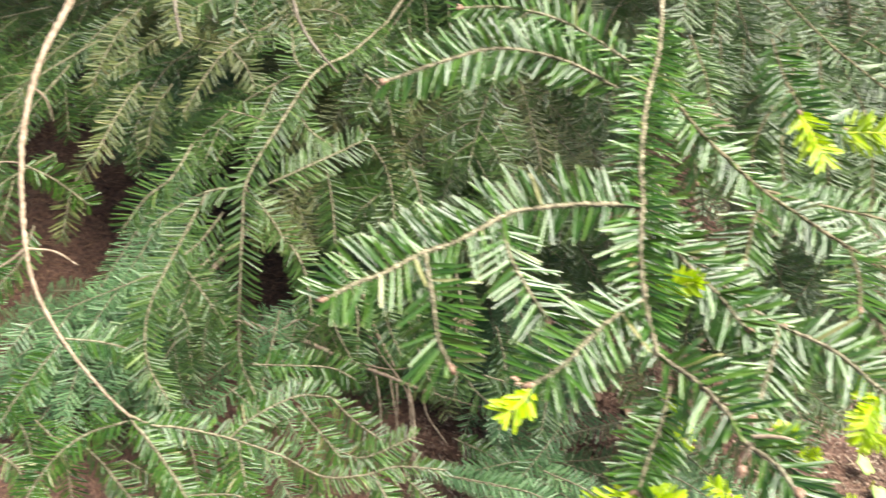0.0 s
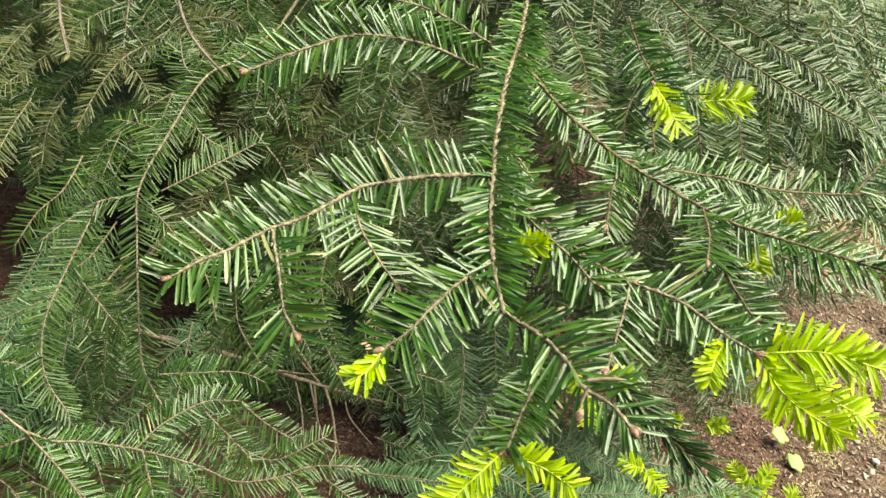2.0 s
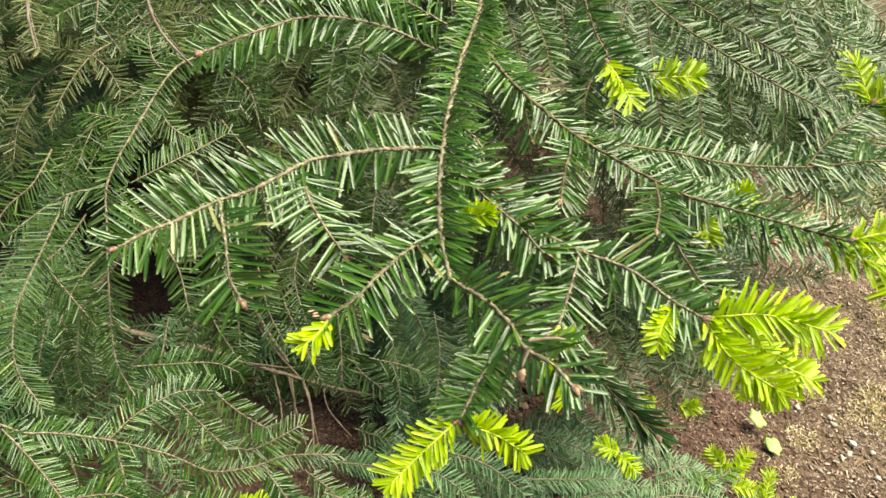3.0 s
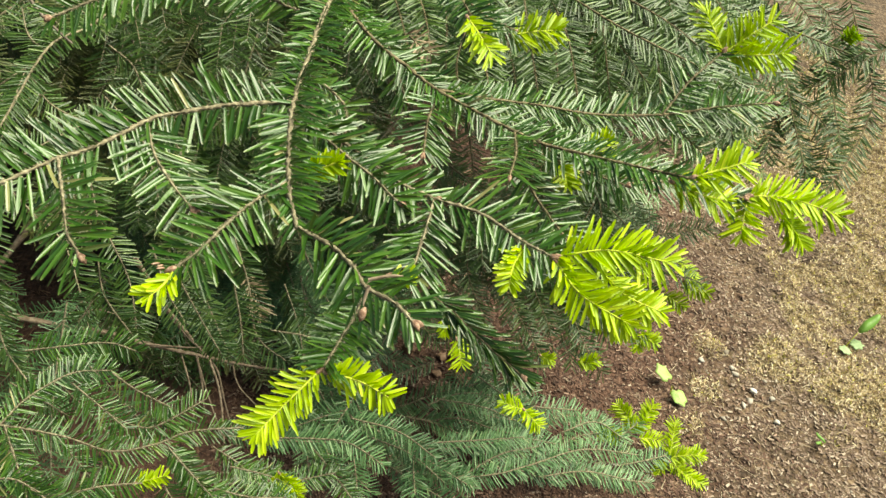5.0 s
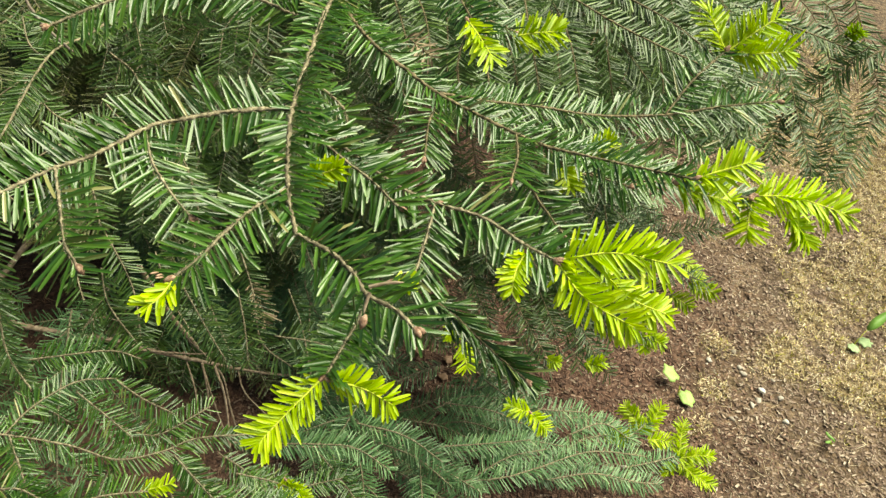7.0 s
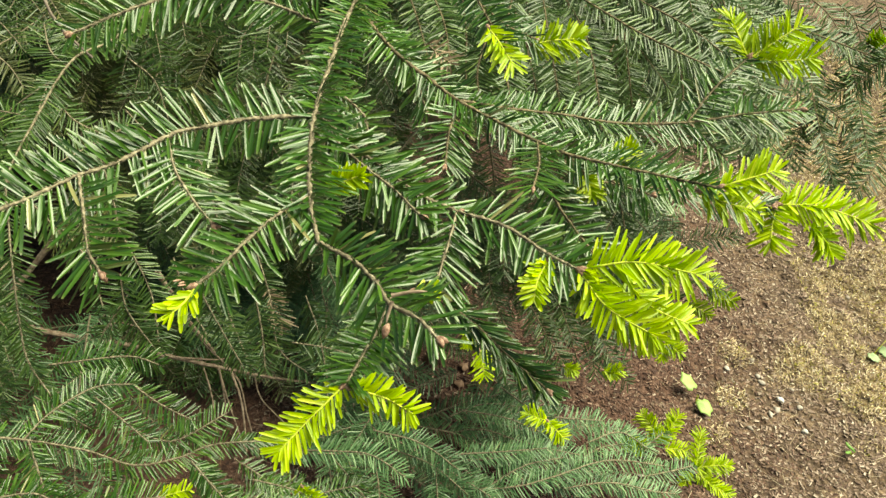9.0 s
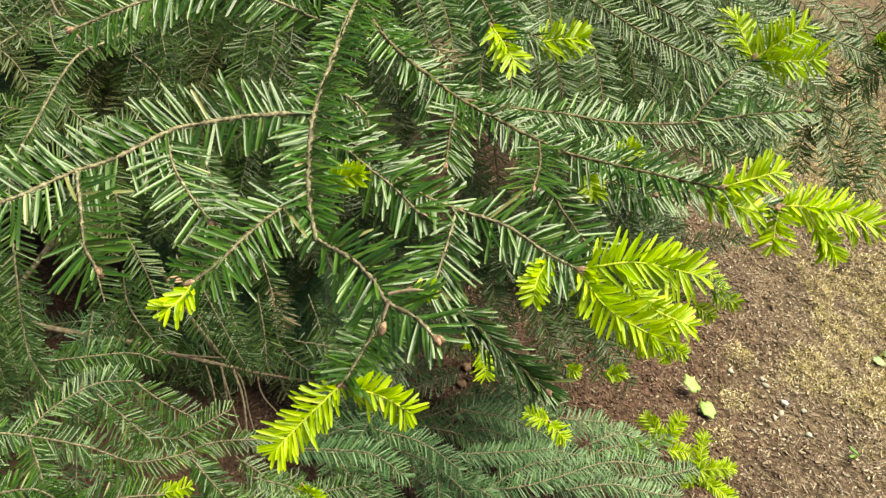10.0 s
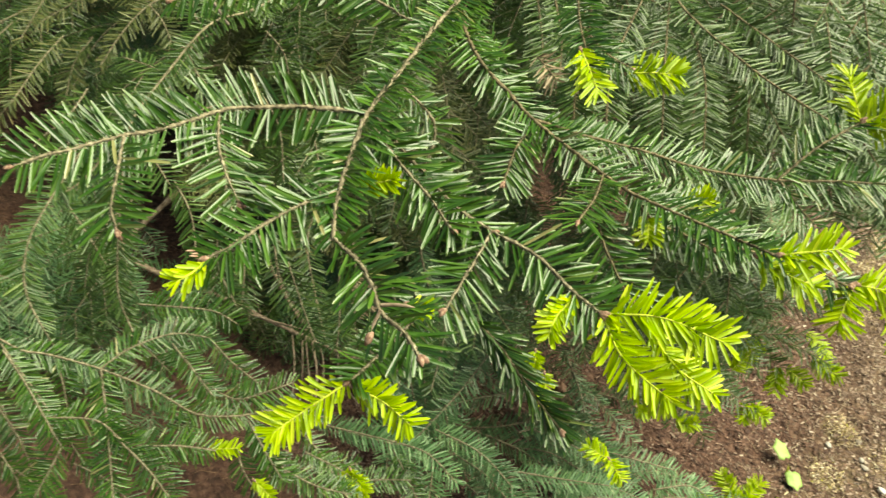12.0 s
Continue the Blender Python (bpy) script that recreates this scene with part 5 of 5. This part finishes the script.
CUSHIONS = ((0.85, 1.46, 0.10), (0.97, 1.58, 0.16), (0.84, 1.60, 0.09), (0.74, 1.31, 0.055), (0.59, 1.30, 0.035), (0.575, 1.18, 0.035), (0.92, 1.25, 0.06), (0.85, 1.22, 0.035),
            (0.535, 1.08, 0.035), (1.05, 2.30, 0.22), (1.10, 2.00, 0.20), (0.88, 1.39, 0.06), (1.22, 1.60, 0.18))


def moss_at(x, y):
    """How thick the moss grows, from 0 to 1."""
    near = max(math.exp(-((x - a) ** 2 + (y - b) ** 2) / (c * c)) for a, b, c in CUSHIONS)
    wide = min(1.0, max(0.0, (x + 0.25 * y - 0.85) / 0.3))
    fade = min(1.0, max(0.0, (1.6 - x) / 0.3)) * min(1.0, max(0.0, (3.1 - y) / 0.3)) * min(1.0, max(0.0, (y - 0.6) / 0.2))
    return fade * min(1.0, max(0.0, 0.8 * near * (0.7 + 0.3 * wide) + wide * (0.22 + 0.85 * patchy(x, y)) + 0.3 * near * noise.noise(Vector((x * 30, y * 30, 3)))))


def swell(x, y):
    v = Vector((x, y, 0))
    fade = max(0.0, 1.0 - 0.2 * max(abs(x) - 2.0, abs(y - 1.8) - 2.0, 0.0))
    return fade * swell_near(v)


def swell_near(v):
    tuft = moss_at(v.x, v.y) * 0.012 * max(0.0, 0.5 + noise.noise(v * 40.0)) if v.x > 0.3 else 0.0
    return tuft + 0.018 * noise.noise(v * 3.1) + 0.008 * noise.noise(v * 9.0) + 0.007 * noise.noise(v * 24.0) + 0.005 * noise.noise(v * 47.0)


def lines(lo, hi, step):
    near = list(np.arange(lo, hi, step))
    far = [0.1, 0.25, 0.6, 1.5, 4, 10, 30, 90, 260]
    return np.array([lo - f for f in reversed(far)] + near + [hi + f for f in far])


gx, gy = lines(-1.4, 1.7, 0.0105), lines(0.5, 3.2, 0.0105)
gv = [(x, y, swell(x, y)) for y in gy for x in gx]
gi, gj = np.meshgrid(np.arange(len(gx) - 1), np.arange(len(gy) - 1))
gq = np.stack([gj * len(gx) + gi, gj * len(gx) + gi + 1, (gj + 1) * len(gx) + gi + 1, (gj + 1) * len(gx) + gi], -1)
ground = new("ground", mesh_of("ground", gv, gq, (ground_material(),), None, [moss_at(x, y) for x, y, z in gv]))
tagged(ground, label="brown bare soil with straw-coloured moss and litter", category="ground", kind="structure")


def shade_material(name, stops, rough=0.85, single=False):
    """A scatter of many small pieces, each its own colour."""
    m, nt, p = material(name)
    own = nt.nodes.new("ShaderNodeObjectInfo" if single else "ShaderNodeNewGeometry")
    col = ramp(nt, own.outputs["Random" if single else "Random Per Island"], stops)
    nt.links.new(mix(nt, 0.5, col, ramp(nt, noise_of(nt, 300.0), [(0.3, (0.5, 0.5, 0.5)), (0.7, (1, 1, 1))]), "MULTIPLY"), p.inputs["Base Color"])
    p.inputs["Roughness"].default_value = rough
    return m


CHIP = shade_material("litter_chips", [(0.0, (0.085, 0.052, 0.038)), (0.35, (0.18, 0.118, 0.088)), (0.7, (0.28, 0.20, 0.155)), (0.92, (0.38, 0.295, 0.23)), (1.0, (0.52, 0.44, 0.36))])
OLD_NEEDLE = shade_material("fallen_needle", [(0.0, (0.06, 0.028, 0.016)), (0.6, (0.15, 0.075, 0.042)), (1.0, (0.27, 0.16, 0.09))], 0.7)
CRUMB = shade_material("soil_crumb", [(0.0, (0.061, 0.038, 0.024)), (0.5, (0.136, 0.095, 0.061)), (0.85, (0.225, 0.170, 0.116)), (1.0, (0.340, 0.292, 0.225))], 0.95)
MOSS = shade_material("moss_tips", [(0.0, (0.32, 0.235, 0.135)), (0.35, (0.58, 0.46, 0.28)), (0.7, (0.76, 0.65, 0.44)), (0.9, (0.86, 0.78, 0.60)), (0.92, (0.52, 0.47, 0.13)), (1.0, (0.46, 0.43, 0.10))])
HUMUS = shade_material("humus_flakes", [(0.0, (0.045, 0.022, 0.016)), (0.5, (0.115, 0.058, 0.040)), (0.9, (0.20, 0.115, 0.082)), (1.0, (0.36, 0.24, 0.18))])
STRAW = shade_material("straw", [(0.0, (0.28, 0.20, 0.13)), (0.6, (0.46, 0.37, 0.25)), (1.0, (0.62, 0.54, 0.40))])
STONE = shade_material("pebble_stone", [(0.0, (0.17, 0.14, 0.11)), (0.5, (0.28, 0.24, 0.20)), (0.85, (0.42, 0.38, 0.33)), (1.0, (0.60, 0.57, 0.52))], 0.8, True)

r = np.random.default_rng(3)


def scatter(n, test):
    """Random places on the open ground that pass the test."""
    out = []
    while len(out) < n:
        x, y = r.uniform(-0.3, 1.45), 0.75 + 2.2 * r.random() ** 1.5
        if x > edge(y) - 0.4 and test(x, y):
            out.append((x, y, swell(x, y)))
    return np.array(out)


def strewn(name, n, test, long, broad, mat, label, category="litter"):
    """Flat flakes lying on the ground."""
    at = scatter(n, test)
    n = len(at)
    flat = unit(np.c_[r.normal(0, 1, (n, 2)), r.normal(0, 0.04, n)])
    face = unit(np.c_[r.normal(0, 0.25, (n, 2)), np.ones(n)])
    v, q, kind, along = slips(at + np.array([0, 0, 0.0006]), flat, face, r.uniform(*long, n), r.uniform(*broad, n), r.normal(0, 0.10, n))
    tagged(new(name, mesh_of(name, v, q, (mat,), None, None, np.zeros(len(q)))), label=label, category=category, kind="stuff")


def openness(x, y):
    """0 by the tree, 1 on the open ground."""
    return min(1.0, max(0.0, (x + 0.25 * y - 0.70 + 0.12 * patchy(x, y)) / 0.32))


strewn("litter", 52000, lambda x, y: r.random() < 0.12 + 0.88 * openness(x, y), (0.003, 0.011), (0.002, 0.0065), CHIP, "scattered tan bark flakes on the soil")
strewn("straw", 4200, lambda x, y: r.random() < 0.15 + 0.85 * openness(x, y), (0.014, 0.034), (0.0007, 0.0014), STRAW, "thin pale straw lying on the soil")
strewn("humus", 24000, lambda x, y: r.random() > openness(x, y), (0.003, 0.011), (0.002, 0.006), HUMUS, "dark reddish-brown rotted needles and bark flakes")
# old brown needles under the tree, also added to darken its soil as shade
n = 20000
at = np.c_[r.uniform(-1.6, 0.5, n), r.uniform(0.4, 2.3, n), np.zeros(n)]
at = at[[x < edge(y) + 0.05 for x, y in at[:, :2]]]
n = len(at)
at[:, 2] = [swell(x, y) + 0.004 for x, y in at[:, :2]]
v, q, kind, along = slips(at, unit(np.c_[r.normal(0, 1, (n, 2)), r.normal(0, 0.2, n)]), unit(np.c_[r.normal(0, 0.5, (n, 2)), np.ones(n)]), r.uniform(0.014, 0.026, n), r.uniform(0.0012, 0.0020, n), r.normal(0, 0.15, n))
tagged(new("needle_litter", mesh_of("needle_litter", v, q, (OLD_NEEDLE,), None, None, np.zeros(len(q)))), label="fallen reddish-brown fir needles under the tree", category="litter", kind="stuff")
# crumbs of soil
at = scatter(30000, lambda x, y: r.random() < 0.2 + 0.8 * openness(x, y))
n = len(at)
size = (0.0012 + 0.0034 * r.random(n) ** 2.5)[:, None, None] * r.uniform(0.6, 1.2, (n, 6, 1))
octa = np.array([(1, 0, 0), (0, 1, 0), (-1, 0, 0), (0, -1, 0), (0, 0, 0.6), (0, 0, -0.6)], float)
turn = r.uniform(0, 6.28, n)
cs, sn = np.cos(turn), np.sin(turn)
spin = np.stack([np.stack([cs, -sn, 0 * cs], 1), np.stack([sn, cs, 0 * cs], 1), np.stack([0 * cs, 0 * cs, 1 + 0 * cs], 1)], 1)
v = at[:, None] + np.einsum("nij,kj->nki", spin, octa) * size
q = (np.arange(n) * 6)[:, None, None] + np.array([[0, 1, 4, 4], [1, 2, 4, 4], [2, 3, 4, 4], [3, 0, 4, 4]])[None]
crumbs = bpy.data.meshes.new("crumbs")
crumbs.from_pydata(v.reshape(-1, 3).tolist(), [], q[..., :3].reshape(-1, 3).tolist())
crumbs.materials.append(CRUMB)
tagged(new("soil_crumbs", crumbs), label="loose brown crumbs of soil on the ground", category="soil", kind="stuff")
# moss
at = scatter(64000, lambda x, y: r.random() < 1.6 * moss_at(x, y) - 0.25)
n = len(at)
up = unit(np.c_[r.normal(0, 1.3, (n, 2)), np.ones(n)])
face = unit(np.c_[r.normal(0, 0.7, (n, 2)), np.ones(n)])
v, q, kind, along = slips(at + np.array([0, 0, 0.001]), up, face, r.uniform(0.004, 0.010, n), r.uniform(0.0016, 0.0032, n), r.normal(0, 0.3, n))
tagged(new("moss", mesh_of("moss", v, q, (MOSS,), None, None, np.zeros(len(q)))), label="dry yellowish moss in patches on the soil", category="moss", kind="stuff")


def pebble_mesh(seed, mat=STONE):
    bm = bmesh.new()
    bmesh.ops.create_icosphere(bm, subdivisions=2, radius=1.0)
    for v in bm.verts:
        v.co *= 1 + 0.55 * noise.noise(v.co * 1.4 + Vector((seed * 7.3, 0, 0)))
        v.co.x *= 0.8
        v.co.z *= 0.5
    me = bpy.data.meshes.new("pebble")
    bm.to_mesh(me)
    bm.free()
    me.materials.append(mat)
    for p in me.polygons:
        p.use_smooth = True
    return me


stones = [pebble_mesh(k) for k in range(5)]
for k, (x, y, z) in enumerate(np.vstack([scatter(34, lambda x, y: x > edge(y)), scatter(16, lambda x, y: math.hypot(x - 0.69, (y - 1.22) * 1.3) < 0.13)])):
    s = float(0.0022 + 0.0058 * r.random() ** 2.5)
    ob = tagged(new("pebble", stones[k % 5]), label="small pale grey pebble on bare soil", category="pebble", group="pebbles on the soil")
    ob.matrix_world = Matrix.Translation((x, y, z + 0.3 * s)) @ Euler((0, 0, r.uniform(0, 6))).to_matrix().to_4x4() @ Matrix.Scale(s, 4)


WHITE_STONE = shade_material("white_stone", [(0.0, (0.62, 0.59, 0.54)), (1.0, (0.72, 0.69, 0.64))], 0.7, True)
white_stone = pebble_mesh(2, WHITE_STONE)
for x, y, size in ((0.673, 1.194, 0.0085), (0.662, 1.168, 0.0078), (0.633, 1.243, 0.006), (0.640, 1.230, 0.007), (0.605, 1.112, 0.007)):
    ob = tagged(new("pebble", white_stone if size > 0.008 else stones[int(size * 2000) % 5]), label="pale whitish pebble lying on bare soil", category="pebble", group="pebbles on the soil")
    ob.matrix_world = Matrix.Translation((x, y, swell(x, y) + 0.3 * size)) @ Euler((0, 0, 90 * x)).to_matrix().to_4x4() @ Matrix.Scale(size, 4)
for pts in (((0.553, 1.091), (0.549, 1.03), (0.541, 0.96), (0.536, 0.90)), ((0.575, 1.33), (0.590, 1.352), (0.600, 1.385))):
    way = [(x, y, swell(x, y) + 0.003) for x, y in pts]
    v, q = tube(way, 0.0022 if len(pts) > 3 else 0.001, 0.001, rng=r, step=0.008)
    tagged(new("stick", mesh_of("stick", v, q, (DARK_BARK if len(pts) > 3 else GREY_BARK,))), label="thin dry brown stick lying on the soil", category="stick")


# ---- seedlings and fallen leaves ----
def leaf_mesh(name, outline, rib_rise, mat, droop=0.10):
    """A leaf blade with thickness: a lobed outline about its rib, lifted along the rib and drooping to the rim."""
    n, rings = len(outline), 4
    vs, qs = [], []
    for face in (0, 1):
        for k in range(rings + 1):
            f = k / rings
            for x, y in outline:
                px, py = x * f, 0.45 + (y - 0.45) * f
                vs.append((px, py, rib_rise * (1 - abs(px) * 2.2) - droop * f * f + 0.03 * math.sin(7 * py + 5 * px) - 0.007 * face))
    for face in (0, 1):
        for k in range(rings):
            for i in range(n):
                a, b = face * (rings + 1) * n + k * n + i, face * (rings + 1) * n + k * n + (i + 1) % n
                qs.append((a, b, b + n, a + n) if face == 0 else (a, a + n, b + n, b))
    for i in range(n):
        a, b = rings * n + i, rings * n + (i + 1) % n
        qs.append((a, b, b + (rings + 1) * n, a + (rings + 1) * n))
    return mesh_of(name, vs, qs, (mat,))


def lobed(points, depth):
    """A palmate outline, from the stalk round to the tip and back."""
    out = []
    for k in range(40):
        a = 2 * math.pi * k / 40
        rad = 0.5 * (1 - depth * (0.5 + 0.5 * math.cos(points * a))) * (1 + 0.06 * math.cos(17 * a))
        out.append((rad * math.sin(a), 0.45 - rad * math.cos(a)))
    return out


def maple():
    """Five uneven pointed lobes."""
    lobes = [(0, 0.56), (28, 0.42), (50, 0.48), (85, 0.36), (112, 0.39), (150, 0.28), (180, 0.16)]
    half = [(d * math.sin(math.radians(a)), 0.42 + d * math.cos(math.radians(a))) for a, d in lobes]
    fine = []
    for (x0, y0), (x1, y1) in zip(half, half[1:]):
        fine += [(x0 + (x1 - x0) * f, y0 + (y1 - y0) * f) for f in (0, 0.33, 0.66)]
    fine.append(half[-1])
    return fine + [(-x, y) for x, y in reversed(fine[1:-1])]


def blade_outline():
    return [(0.17 * math.sin(2 * math.pi * k / 24), 0.5 - 0.5 * math.cos(2 * math.pi * k / 24)) for k in range(24)]


PALE_LEAF = leaf_material("seedling_leaf", (0.26, 0.42, 0.10), (0.34, 0.50, 0.14), (0.42, 0.58, 0.2), (0.45, 0.55, 0.2), 0.5, 0.25, 60.0)
WEED_LEAF = leaf_material("weed_leaf", (0.17, 0.34, 0.06), (0.24, 0.42, 0.08), (0.32, 0.50, 0.12), (0.5, 0.6, 0.25), 0.45, 0.3, 60.0)
GREY_LEAF = leaf_material("grey_weed_leaf", (0.20, 0.29, 0.13), (0.27, 0.36, 0.19), (0.33, 0.41, 0.25), (0.36, 0.4, 0.26), 0.7, 0.1, 60.0)
DRY_LEAF = leaf_material("dry_leaf", (0.11, 0.052, 0.032), (0.18, 0.095, 0.06), (0.28, 0.165, 0.11), (0.4, 0.3, 0.2), 0.75, 0.1, 60.0)
LOBED = leaf_mesh("leaf", [(x * 0.75, y) for x, y in maple()], 0.03, PALE_LEAF, 0.03)
OVAL = leaf_mesh("leaf", blade_outline(), 0.05, WEED_LEAF)
GREY = leaf_mesh("leaf", lobed(7, 0.25), 0.03, GREY_LEAF, 0.03)
DRY = leaf_mesh("leaf", maple(), 0.22, DRY_LEAF)


def seedling(x, y, leaves, label, category="seedling"):
    """A small plant: a thin stalk in the soil for every leaf. leaves: mesh, its foot, its direction and its size."""
    z = swell(x, y)
    ob = tagged(new("seedling"), label=label, category=category)
    ob.location = (x, y, z)
    for me, foot, turn, tilt, size in leaves:
        v, q = tube([(0, 0, -0.004), (foot[0] * 0.5, foot[1] * 0.5, foot[2] * 0.6), foot], 0.0010, 0.0007, rng=r)
        st = new("stalk", mesh_of("stalk", v, q, (SHOOT_STEM,)))
        st.parent = ob
        lf = new("leaf", me)
        lf.parent = ob
        lf.matrix_local = Matrix.Translation(foot) @ Euler((tilt, 0, turn)).to_matrix().to_4x4() @ Matrix.Scale(size, 4)


seedling(0.503, 1.148, [(LOBED, (-0.004, 0.004, 0.024), 0.75, 0.30, 0.052), (LOBED, (0.000, 0.004, 0.022), 3.55, -0.1, 0.050)],
         "pale green maple seedling with two lobed leaves on bare soil")
seedling(0.905, 1.385, [(OVAL, (0.018, 0.016, 0.040), -0.85, 0.55, 0.062), (GREY, (-0.002, -0.01, 0.014), 2.6, 0.1, 0.030), (GREY, (0.008, 0.008, 0.012), 4.6, 0.1, 0.034)],
         "small weed with green and grey-green leaves in moss", "weed")
seedling(0.79, 1.09, [(OVAL, (0.004, 0.0, 0.012), 0.9, 0.3, 0.024), (OVAL, (-0.004, 0.0, 0.012), 2.2, 0.3, 0.020)],
         "tiny green weed growing between the litter", "weed")

for x, y, turn, size in ((0.08, 1.10, 0.4, 0.030), (0.055, 1.075, 2.2, 0.026), (0.10, 1.065, 1.3, 0.028), (0.125, 1.04, 3.3, 0.024), (0.04, 1.10, 5.6, 0.024), (-0.03, 1.12, 4.0, 0.036), (0.12, 1.05, 5.2, 0.028), (-0.30, 1.16, 1.0, 0.05), (-0.04, 1.86, 0.2, 0.05), (0.03, 1.72, 2.9, 0.045)):
    ob = tagged(new("dry_leaf", DRY), label="curled reddish-brown dry leaf on the soil", category="leaf", group="dry leaves under the fir")
    ob.matrix_world = Matrix.Translation((x, y, swell(x, y) + 0.004)) @ Euler((0.15, 0.1, turn)).to_matrix().to_4x4() @ Matrix.Scale(size, 4)
